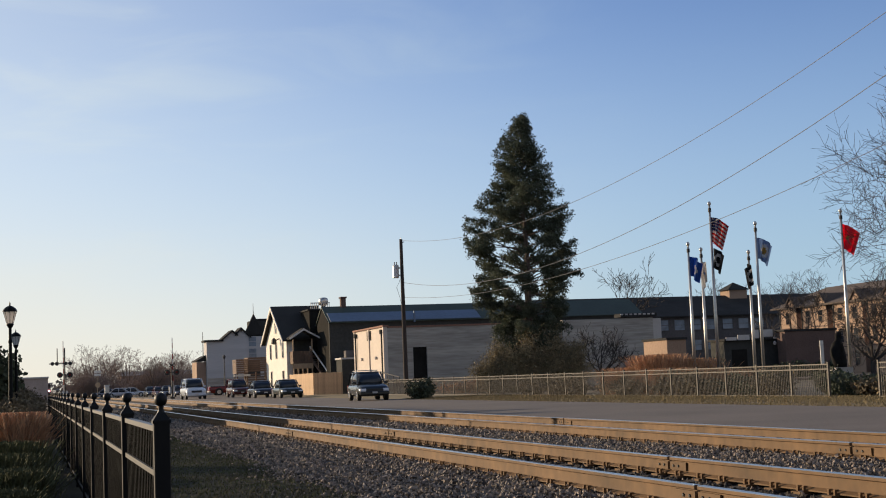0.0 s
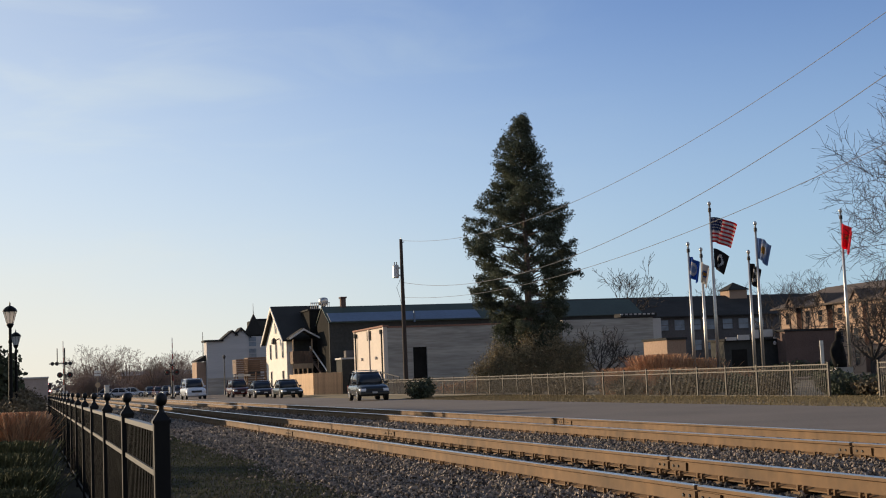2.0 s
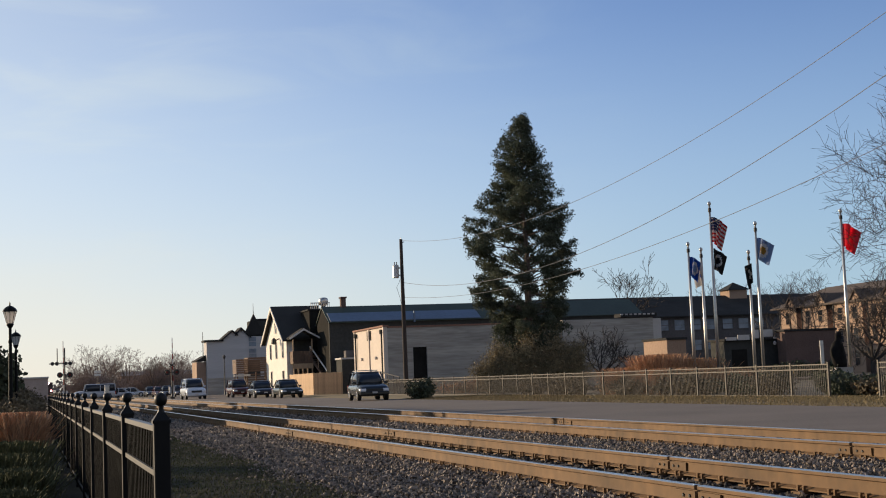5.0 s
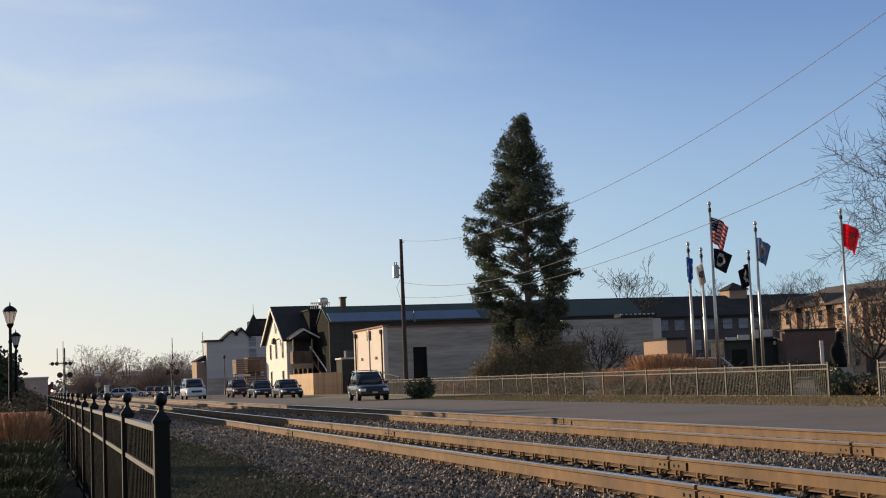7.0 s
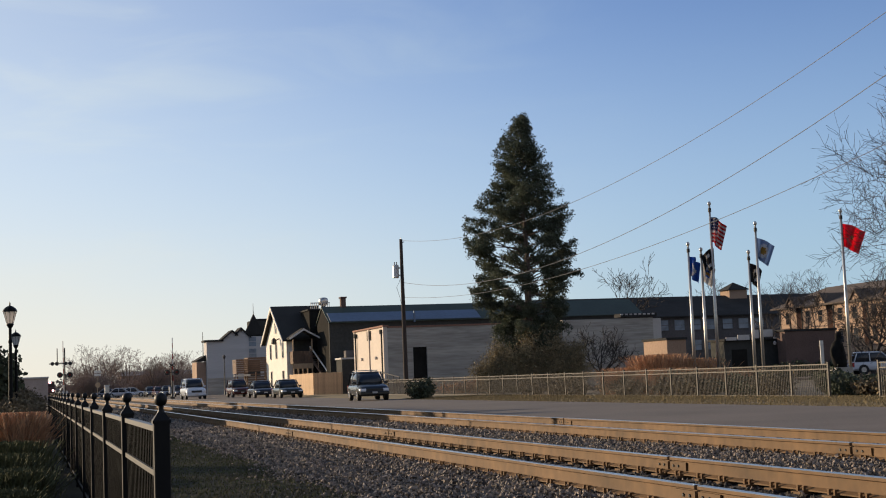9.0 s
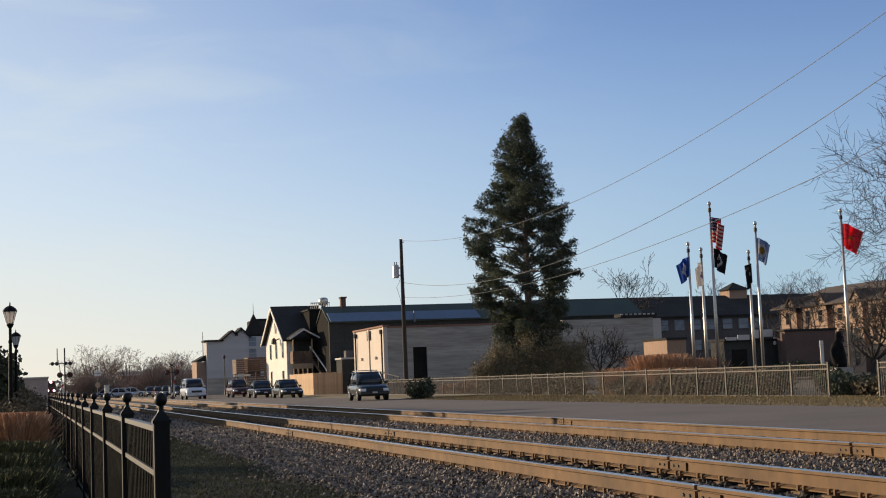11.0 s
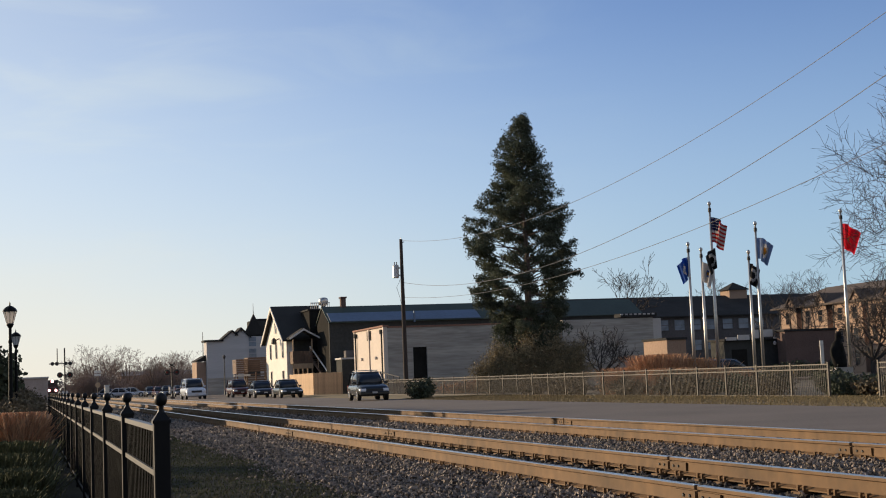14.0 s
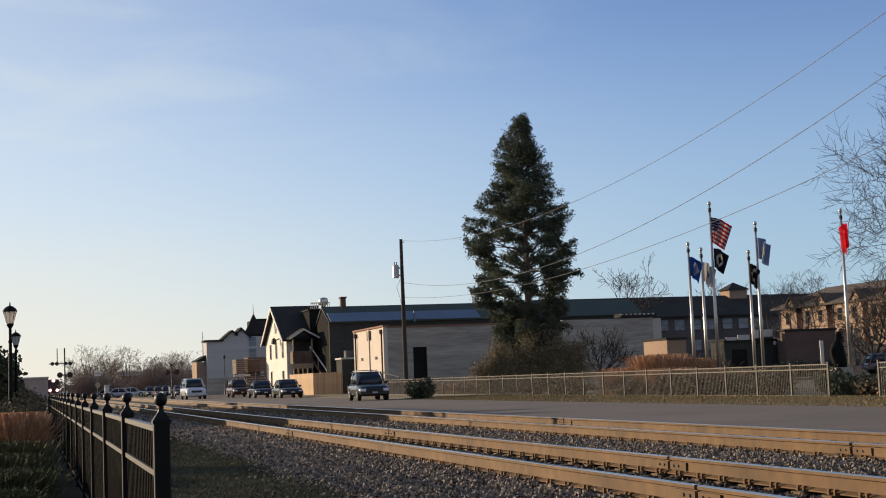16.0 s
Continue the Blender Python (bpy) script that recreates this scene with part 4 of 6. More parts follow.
def spruce(x, y):
    t = thing("spruce_tree", "tall dark green spruce with a ragged conical crown", "tree", pose(x, y, GROUND))
    H = 19.0
    bm = bmesh.new()
    for k in range(8):
        tube(bm, (0.05 * math.sin(k * 2.1), 0, H * k / 8 - (0.2 if k == 0 else 0)), (0.05 * math.sin((k + 1) * 2.1), 0, H * (k + 1) / 8), 0.34 * (1 - k / 8.2), 0.34 * (1 - (k + 1) / 8.2), 8, cap=False)
    part("trunk", bm, M["bark"], t)
    g = np.random.default_rng(11)
    bm = bmesh.new()
    tufts = []
    zs = [1.5, 3.3, 5.1, 6, 7.2, 9, 10.4, 11.4, 12.8, 14, 15.3, 16.9, 17.9, 18.7, 19.1]
    west = [1.5, 2.5, 2.8, 3.3, 4.3, 3.9, 4.2, 4.4, 3.75, 2.9, 2.7, 2.0, 1.25, 0.5, 0.08]
    east = [1.5, 2.6, 3.1, 3.3, 3.5, 3.5, 3.7, 3.1, 3.1, 2.65, 2.2, 1.15, 0.65, 0.4, 0.08]
    nl = 190
    for i in range(nl):
        z = 2.0 + 17.0 * ((i + g.uniform(0, 1)) / nl) ** 0.95
        az = i * 2.399 + g.uniform(-0.5, 0.5)
        d, side = np.array([math.cos(az), math.sin(az), 0]), np.array([-math.sin(az), math.cos(az), 0])
        east_share = 0.5 + 0.5 * d[0]
        R = (np.interp(z, zs, east) * east_share + np.interp(z, zs, west) * (1 - east_share)) * g.uniform(0.7, 1.05)
        rise = g.uniform(0.05, 0.7) if z > 6 else g.uniform(0.0, 0.25)

        def along(s):
            return d * s * R + np.array([0, 0, z - rise * R * 0.8 + rise * R * s - 0.12 * R * s * s])
        ks = [0.0, 0.35, 0.7, 1.0]
        for a, b in zip(ks, ks[1:]):
            tube(bm, tuple(along(a)), tuple(along(b)), 0.05 * (1 - 0.7 * a), 0.05 * (1 - 0.7 * b), 4, cap=False)
        bare = 0.6 if 5.6 < z < 11.5 else (0.4 if z < 14 else 0.2)
        twigs = int(7 + R * 4.5)
        for k in range(twigs):
            s = bare + (1 - bare) * (k + g.uniform(0, 1)) / twigs
            if g.uniform() < 0.22:
                continue
            reach = 0.22 + 0.42 * (1 - s) * R * 0.6 + 0.12 * g.uniform()
            for hand in (-1, 1):
                p0 = along(s)
                p1 = p0 + side * hand * reach + d * reach * 0.5 + np.array([0, 0, -0.3 * reach + g.normal() * 0.2])
                n = max(2, int(reach / 0.16))
                f = (np.arange(n) + g.uniform(0.2, 0.8, n))[:, None] / n
                tufts.append(p0 + (p1 - p0) * f + g.normal(size=(n, 3)) * (0.07, 0.07, 0.1))
    part("limbs", bm, M["bark"], t)
    tufts = np.concatenate(tufts)
    cen = (tufts[:, None, :] + g.normal(size=(len(tufts), 10, 3)) * (0.1, 0.1, 0.085)).reshape(-1, 3)
    c = new("crown", quads_mesh("crown", cen, 0.058, M["needles"], 3, longer=3.2))
    c.parent = t
    return t


def bush(name, label, x, y, rx, ry, h, n, material, size=0.12, seed=0, z=GROUND, up=0.0, longer=1.2, group="", category="shrub", twigs=True):
    """A shrub: forking stems and many small leaves, with an uneven outline."""
    g = np.random.default_rng(seed + 100)
    t = thing(name, label, category, pose(x, y, z), group)
    bm = bmesh.new()
    lumps = []
    for k in range(max(6, int(6 * (rx + ry)))):
        a, r = g.uniform(0, math.tau), math.sqrt(g.uniform(0, 1))
        tip = np.array([math.cos(a) * r * rx, math.sin(a) * r * ry, h * (1 - 0.45 * r * r) * g.uniform(0.6, 1.0)])
        lumps.append(tip)
        tube(bm, (tip[0] * 0.25, tip[1] * 0.25, -0.05), tuple(tip * 0.92), 0.02, 0.006, 4, cap=False)
    part("branchwork", bm, M["bark"], t)
    lumps = np.array(lumps)
    pick = lumps[g.integers(0, len(lumps), n)]
    s = g.uniform(0.15, 1.0, (n, 1))
    c = pick * np.concatenate((0.35 + 0.65 * s, 0.35 + 0.65 * s, s), 1) + g.normal(size=(n, 3)) * np.array([rx, ry, h * 0.45]) * 0.16
    c[:, 2] = np.clip(c[:, 2], 0.02, None)
    o = new("foliage", quads_mesh("foliage", c, size, M[material], seed, up=up, longer=longer))
    o.parent = t
    return t


def grass_clump(x, y, rx, ry, h, n, seed, label, z=GROUND, material="drygrass", fine=1.0):
    """Feathery ornamental grass: thin blades that lean out of one tuft."""
    g = np.random.default_rng(seed)
    t = thing("ornamental_grass", label, "grass", pose(x, y, z), "ornamental grass")
    b = g.normal(size=(n, 3)) * (rx * 0.5, ry * 0.5, 0)
    lean = g.normal(size=(n, 3)) * (0.16, 0.16, 0) * h + b * (0.25, 0.25, 0)
    hh = h * g.uniform(0.6, 1.05, n)
    tip = b + lean
    tip[:, 2] = hh
    mid = b + lean * 0.35
    mid[:, 2] = hh * 0.6
    a = g.uniform(0, math.tau, n)
    w = np.stack((np.cos(a), np.sin(a), 0 * a), 1)
    wb, wm = 0.006 * max(1, h) * fine, 0.02 * max(1, h * 0.8) * fine
    v = np.stack((b - w * wb, b + w * wb, mid + w * wm * 0.5, tip + w * wm, tip - w * wm, mid - w * wm * 0.5), 1).reshape(-1, 3)
    k = np.arange(n)[:, None] * 6
    f = np.concatenate((k + np.array([0, 1, 2, 5]), k + np.array([5, 2, 3, 4])))
    o = new("blades", flat_mesh("blades", v.tolist(), f.tolist(), M[material]))
    o.parent = t
    return t


def turf():
    """Short blades on the verge and by the ballast's edge."""
    g = np.random.default_rng(9)
    n = 85000
    x = np.concatenate((g.uniform(21.05, 26.8, n), g.uniform(0.7, 3.5, n)))
    y = np.concatenate((g.uniform(26, 80, n), g.uniform(9, 48, n)))
    m = len(x)
    zb = np.where(x > 20, np.interp(x, [21, 21.7, 23.5, 26.4, 27.5], [-0.26, -0.2, -0.2, -0.22, -0.27]), GROUND)
    b = np.stack((x, y, zb - 0.01), 1)
    hgt = g.uniform(0.02, 0.075, m) * np.where(x > 20, 1.0, 0.75)
    a = g.uniform(0, math.tau, m)
    w = np.stack((np.cos(a), np.sin(a), 0 * a), 1) * 0.014
    tip = b + g.normal(size=(m, 3)) * (0.03, 0.03, 0)
    tip[:, 2] = b[:, 2] + hgt
    v = np.stack((b - w, b + w, tip), 1).reshape(-1, 3)
    f = np.arange(m * 3).reshape(m, 3)
    k = n * 3
    tagged(new("turf", flat_mesh("turf", v[:k].tolist(), f[:n].tolist(), M["grass"])), "short dry and green winter grass blades", "grass", "", "stuff")
    tagged(new("shaded_turf", flat_mesh("turf", v[k:].tolist(), (f[n:] - k).tolist(), M["shadegrass"])), "sparse grass beside the ballast, darkened as in shade", "grass", "", "stuff")


# ---- vehicles ----
PAINTS = {}


def rounded(bm, stations, n=18, e=0.42):
    """A car's body: rounded cross-sections (y, half width, lowest, highest) joined from nose to tail."""
    rings = []
    for y, w, z0, z1 in stations:
        ring = []
        for k in range(n):
            a = math.tau * (k + 0.5) / n
            cx, cz = math.cos(a), math.sin(a)
            ring.append(bm.verts.new((math.copysign(abs(cx) ** e, cx) * w, y, (z0 + z1) / 2 + math.copysign(abs(cz) ** e, cz) * (z1 - z0) / 2)))
        rings.append(ring)
    for p, q in zip(rings, rings[1:]):
        for k in range(n):
            bm.faces.new((p[k], p[(k + 1) % n], q[(k + 1) % n], q[k]))
    bm.faces.new(rings[0])
    bm.faces.new(rings[-1])


def hooped(bm, hoops, n=24, e=0.36):
    """A car's cabin: rounded outlines (front, rear, half width, height) stacked up to the roof."""
    rings = []
    for y0, y1, w, z in hoops:
        ring = []
        for k in range(n):
            a = math.tau * (k + 0.5) / n
            cx, cy = math.cos(a), math.sin(a)
            ring.append(bm.verts.new((math.copysign(abs(cx) ** e, cx) * w, (y0 + y1) / 2 + math.copysign(abs(cy) ** e, cy) * (y1 - y0) / 2, z)))
        rings.append(ring)
    for p, q in zip(rings, rings[1:]):
        for k in range(n):
            bm.faces.new((p[k], p[(k + 1) % n], q[(k + 1) % n], q[k]))
    bm.faces.new(rings[0])
    bm.faces.new(rings[-1])


def vehicle(name, label, m, col, L=4.7, W=1.85, H=1.72, style="suv", group="parked cars", lit=False, rack=False):
    """A road vehicle that faces its own -Y; parts: body, windows, roof, wheels, lamps, bumpers."""
    key = tuple(col)
    if key not in PAINTS:
        PAINTS[key] = paint("car_paint", col)
    P = PAINTS[key]
    c = thing(name, label, "car" if style != "pickup" else "pickup truck", m, group)
    belt, floor, hw = H * 0.58, 0.24, W / 2
    hood = {"suv": 0.25, "sedan": 0.27, "pickup": 0.24, "jeep": 0.24}[style] * L
    f, r = -L / 2, L / 2
    nose = belt * (0.86 if style != "jeep" else 0.98)
    bm = bmesh.new()
    tail = {"suv": belt, "sedan": belt - 0.02, "pickup": belt, "jeep": belt}[style]
    rounded(bm, [(f, hw * 0.8, 0.42, nose - 0.2), (f + 0.05, hw * 0.9, 0.33, nose - 0.1), (f + 0.25, hw * 0.97, 0.26, nose), (f + hood * 0.6, hw, floor, (nose + belt) / 2 + 0.03),
                 (f + hood, hw, floor, belt), (r - 0.7, hw, floor, belt), (r - 0.15, hw * 0.97, 0.28, tail - 0.02), (r - 0.03, hw * 0.92, 0.34, tail - 0.1), (r, hw * 0.84, 0.42, tail - 0.25)])
    part("body", bm, P, c, smooth=True)
    a0 = f + hood - 0.05
    ang = 0.75 if style != "jeep" else 0.2
    rear = {"suv": r - 0.1, "sedan": r - 0.7, "pickup": f + L * 0.62, "jeep": r - 0.05}[style]
    back = {"suv": 0.28, "sedan": 0.75, "pickup": 0.15, "jeep": 0.04}[style]
    top = hw * 0.9 * 0.84
    bm = bmesh.new()
    hooped(bm, [(a0, rear, hw * 0.9, belt - 0.04), (a0 + ang * 0.5, rear - back * 0.45, hw * 0.86, (belt + H) / 2), (a0 + ang, rear - back, top, H - 0.06)])
    part("glasshouse", bm, M["glass"], c, "dark tinted windows", smooth=True)
    bm = bmesh.new()
    hooped(bm, [(a0 + ang - 0.05, rear - back + 0.06, top + 0.015, H - 0.1), (a0 + ang - 0.02, rear - back + 0.04, top + 0.01, H - 0.05), (a0 + ang + 0.16, rear - back - 0.1, top * 0.86, H - 0.005), (a0 + ang + 0.5, rear - back - 0.4, top * 0.5, H)])
    roof = part("roof", bm, P, c, smooth=True)
    for s in (-1, 1):
        lo, hi = s * hw * 0.9, s * top
        mid = (a0 + ang + rear - back) / 2
        for y0, y1 in ((a0, a0 + ang), (mid, mid), (rear, rear - back)):
            bm = bmesh.new()
            tube(bm, (lo * 1.005, y0, belt - 0.03), (hi * 1.01, y1, H - 0.04), 0.045, 0.04, 5)
            part("pillar", bm, P, c)
    if rack:
        bm = bmesh.new()
        for s in (-1, 1):
            tube(bm, (s * top * 0.85, a0 + ang + 0.2, H + 0.06), (s * top * 0.85, rear - back - 0.2, H + 0.06), 0.022, n=6)
        for y in (a0 + ang + 0.4, rear - back - 0.5):
            tube(bm, (-top * 0.85, y, H + 0.07), (top * 0.85, y, H + 0.07), 0.02, n=6)
        part("roof_rack", bm, M["steel"], c)
    # front: grille, bumper, lamps, plate bar, mirrors
    bm = bmesh.new()
    box(bm, -hw * 0.5, hw * 0.5, f - 0.012, f + 0.05, nose - 0.36, nose - 0.16)
    part("grille", bm, M["iron"], c)
    bm = bmesh.new()
    box(bm, -hw * 0.94, hw * 0.94, f - 0.07, f + 0.12, 0.34, 0.52)
    part("front_bumper", bm, P if style != "jeep" else M["iron"], c, bevel=0.03)
    bm = bmesh.new()
    box(bm, -hw * 0.94, hw * 0.94, r - 0.12, r + 0.07, 0.36, 0.55)
    part("rear_bumper", bm, P if style != "pickup" else M["alu"], c, bevel=0.03)
    boxpart("number_plate", M["trim"], c, -0.15, 0.15, f - 0.085, f - 0.07, 0.42, 0.52)
    for s in (-1, 1):
        bm = bmesh.new()
        xa = s * hw * 0.74
        box(bm, xa - 0.17, xa + 0.17, f - 0.02, f + 0.16, nose - 0.32, nose - 0.14)
        part("headlight", bm, M["beam"] if lit else M["clear"], c, bevel=0.03)
        bm = bmesh.new()
        xa = s * hw * 0.84
        box(bm, xa - 0.09, xa + 0.09, r - 0.1, r + 0.02, belt - 0.42, belt - 0.08)
        part("tail_light", bm, M["taillens"], c, "red tail light")
        bm = bmesh.new()
        box(bm, min(s * hw * 0.93, s * (hw * 0.93 + 0.2)), max(s * hw * 0.93, s * (hw * 0.93 + 0.2)), a0 + 0.25, a0 + 0.36, belt, belt + 0.15)
        part("mirror", bm, P, c, bevel=0.02)
    if style == "pickup":
        boxpart("cargo_bed", M["iron"], c, -hw * 0.8, hw * 0.8, f + L * 0.64, r - 0.1, belt - 0.1, belt + 0.004)
    if style == "jeep":
        bm = bmesh.new()
        turned(bm, 0, 0, [(0.2, 0.0), (0.36, 0.02), (0.36, 0.2), (0.2, 0.22)], 14)
        bmesh.ops.transform(bm, matrix=pose(0, r + 0.22, 0.95, 90, 0, 0), verts=bm.verts)
        part("spare_wheel", bm, M["tyre"], c)
    R = 0.34 if style in ("suv", "sedan") else 0.4
    wheels = []
    for y in (f + 0.19 * L, r - 0.2 * L):
        for s in (-1, 1):
            bm = bmesh.new()
            prof = [(R * 0.6, -0.11), (R * 0.94, -0.115), (R, -0.08), (R, 0.08), (R * 0.94, 0.115), (R * 0.6, 0.11)]
            turned(bm, 0, 0, prof, 18)
            bmesh.ops.transform(bm, matrix=pose(0, 0, 0, 0, 90, 0), verts=bm.verts)
            w = part("wheel", bm, M["tyre"], c)
            w.matrix_basis = pose(s * (hw - 0.1), y, R)
            bm = bmesh.new()
            for k in range(5):
                aa = k * math.tau / 5
                tube(bm, (s * 0.115, 0, 0), (s * 0.115, math.cos(aa) * R * 0.58, math.sin(aa) * R * 0.58), 0.035, 0.03, 4)
            tube(bm, (s * 0.09, 0, 0), (s * 0.118, 0, 0), R * 0.6, R * 0.56, 16)
            part("rim", bm, M["alu"], w)
            wheels.append(w)
    for y in (f + 0.19 * L, r - 0.2 * L):
        for s in (-1, 1):
            bm = bmesh.new()
            tube(bm, (s * (hw - 0.02), y, R), (s * (hw + 0.004), y, R), R * 1.13, n=18)
            part("wheel_arch", bm, M["tyre"], c)
    return c, wheels, R


def far_view():
    """What closes the view beyond the crossing: bare trees, low buildings, woods on the horizon."""
    kinds = []
    for k, (x, y, h, sp) in enumerate(((10.9, 255, 9.6, 0.5), (24.0, 262, 7.6, 0.5), (20.5, 248, 7.2, 0.45), (31.5, 300, 9, 0.5))):
        kinds.append(limb_tree("far_tree", "distant bare brown winter tree", x, y, h, 40 + k, sp * 1.5, 6, 0.2, group="distant trees", fine=0.012, limbs=7, fork=0.12, child=0.52, mats=("bark", "fartwig")))
    g = random.Random(3)
    for k, (x, y) in enumerate(((12.6, 290), (12.4, 262), (8.8, 268), (14.6, 270), (16.8, 262), (20.5, 275), (24.5, 280), (27.0, 285), (29.5, 292), (12, 310), (18, 320), (25, 318), (33, 330))):
        copy_thing(kinds[k % 4], pose(x, y, GROUND - g.uniform(0, 1.0), 0, 0, g.uniform(0, 360)))
    b = thing("far_store", "long low blue-grey building beyond the crossing", "building")
    boxpart("wall", M["redbrick"], b, 21, 42, 345, 360, GROUND, 4.2)
    boxpart("roof", M["greysiding"], b, 20.6, 42.4, 344.6, 360.4, 4.2, 5.2)
    b = thing("white_store", "low pale building beyond the crossing", "building")
    boxpart("wall", M["stucco"], b, -3.4, 2.3, 196, 215, GROUND, 2.9)
    boxpart("roof", M["trim"], b, -3.5, 2.4, 195.8, 215.2, 2.9, 3.1)
    # woods on the horizon
    r = np.random.default_rng(2)
    pts = []
    for k in range(90):
        a = radians(-55 + 130 * k / 90)
        d = r.uniform(620, 900)
        n = 260
        c = np.array([math.sin(a) * d, math.cos(a) * d, 0]) + r.normal(size=(n, 3)) * (9, 9, 0)
        c[:, 2] = GROUND + np.abs(r.normal(size=n)) * 2.2 + r.uniform(0, 1.5)
        pts.append(c)
    tagged(new("far_woods", quads_mesh("far_woods", np.concatenate(pts), 1.7, M["far"], 5)), "hazy brown woods along the horizon", "woods", "", "stuff")
    bush("far_thicket", "brown roadside thicket beyond the crossing", 23.2, 250, 9, 3, 5.2, 26000, "fartwig", 0.12, 160, category="thicket")
    bush("far_thicket", "brown roadside thicket beyond the crossing", 10.2, 240, 5.5, 3, 5.2, 22000, "fartwig", 0.12, 161, category="thicket")


# ---- street furniture ----
def lantern_post(x, y, top):
    p = thing("lantern_post", "black cast-iron lantern post with a tapered glass lantern", "street lamp", pose(x, y, GROUND), "lantern posts")
    h = top - GROUND
    q = 0.68
    bm = bmesh.new()
    turned(bm, 0, 0, [(0.2, 0), (0.2, 0.1), (0.14, 0.3), (0.1, 0.75), (0.065, 0.85), (0.05, h * 0.6), (0.044, h - 1.05), (0.06, h - 1.0), (0.04, h - 0.94), (0.04, h - 0.64), (0.1, h - 0.54), (0.09, h - 0.74 * q)], 10)
    part("post", bm, M["black"], p)
    bm = bmesh.new()
    turned(bm, 0, 0, [(0.125 * q, h - 0.74 * q), (0.255 * q, h - 0.26 * q)], 8)
    part("lantern_glass", bm, M["lampglass"], p, "pale frosted lantern glass")
    bm = bmesh.new()
    turned(bm, 0, 0, [(r * q, h + z * q) for r, z in ((0.29, -0.27), (0.29, -0.235), (0.23, -0.14), (0.13, -0.06), (0.05, -0.03), (0.02, 0), (0.035, 0.03), (0.03, 0.06), (0.006, 0.14))], 10)
    part("lantern_cap", bm, M["black"], p)
    for k in range(8):
        a = k * math.tau / 8
        bm = bmesh.new()
        tube(bm, (0.13 * q * math.cos(a), 0.13 * q * math.sin(a), h - 0.74 * q), (0.26 * q * math.cos(a), 0.26 * q * math.sin(a), h - 0.26 * q), 0.007, n=4)
        part("lantern_bar", bm, M["black"], p)


def crossing_signal(x, y, mast, light_z, tall_z, arm_len):
    """Crossing mast with crossbuck, flashers, bell and a gate arm that turns on it. Returns the arm."""
    g = thing("crossing_signal", "railway crossing signal with red flashers and a striped gate arm", "crossing signal", pose(x, y, GROUND), "crossing signals")
    bm = bmesh.new()
    tube(bm, (0, 0, -0.05), (0, 0, mast - GROUND), 0.075, 0.07, 10)
    box(bm, -0.25, 0.25, -0.25, 0.25, 0, 0.25)
    part("mast", bm, M["iron"], g)
    lz = light_z - GROUND
    bm = bmesh.new()
    tube(bm, (-0.6, -0.05, lz), (0.6, -0.05, lz), 0.04)
    part("crossarm", bm, M["iron"], g)
    for s in (-1, 1):
        bm = bmesh.new()
        tube(bm, (s * 0.5, -0.04, lz), (s * 0.5, -0.1, lz), 0.3, n=18)
        tube(bm, (s * 0.5, -0.1, lz + 0.02), (s * 0.5, -0.36, lz + 0.02), 0.2, 0.19, 14, cap=False)
        d = part("flasher", bm, M["iron"], g)
        bm = bmesh.new()
        tube(bm, (s * 0.5, -0.1, lz), (s * 0.5, -0.15, lz), 0.17, 0.15, n=16)
        part("lens", bm, M["redlens"], d)
    if tall_z:
        tz = tall_z - GROUND
        bm = bmesh.new()
        tube(bm, (-1.6, 0, tz), (0.8, 0, tz), 0.05)
        tube(bm, (-0.75, 0, tz - 0.2), (-0.75, 0, tz + 1.6), 0.05)
        part("cantilever", bm, M["iron"], g)
        for sx in (-1.25, -0.8, 0.1, 0.55):
            bm = bmesh.new()
            tube(bm, (sx, -0.04, tz), (sx, -0.3, tz), 0.2, n=14)
            part("upper_flasher", bm, M["iron"], g)
    else:
        bm = bmesh.new()
        for s in (-1, 1):
            v0, v1 = Vector((-0.3 * s, -0.09, lz + 0.6)), Vector((0.3 * s, -0.09 - 0.012 * (s > 0), lz + 0.95))
            tube(bm, v0, v1, 0.05, n=4)
        part("crossbuck", bm, M["iron"], g)
    boxpart("mechanism_box", M["steel"], g, -0.3, 0.3, 0.1, 0.5, 0.65, 1.35, bevel=0.03)
    bm = bmesh.new()
    n = 9
    for k in range(n):
        z0, z1 = 0.4 + (arm_len - 0.4) * k / n, 0.4 + (arm_len - 0.4) * (k + 1) / n
        for f in box(bm, -0.035, 0.035, -0.055 + 0.0025 * k, 0.055 - 0.0025 * k, z0, z1):
            f.material_index = k % 2
    box(bm, -0.06, 0.06, -0.07, 0.07, -0.9, 0.4)
    arm = part("gate_arm", bm, [M["trim"], M["taillens"]], g, "red and white striped gate arm")
    return arm


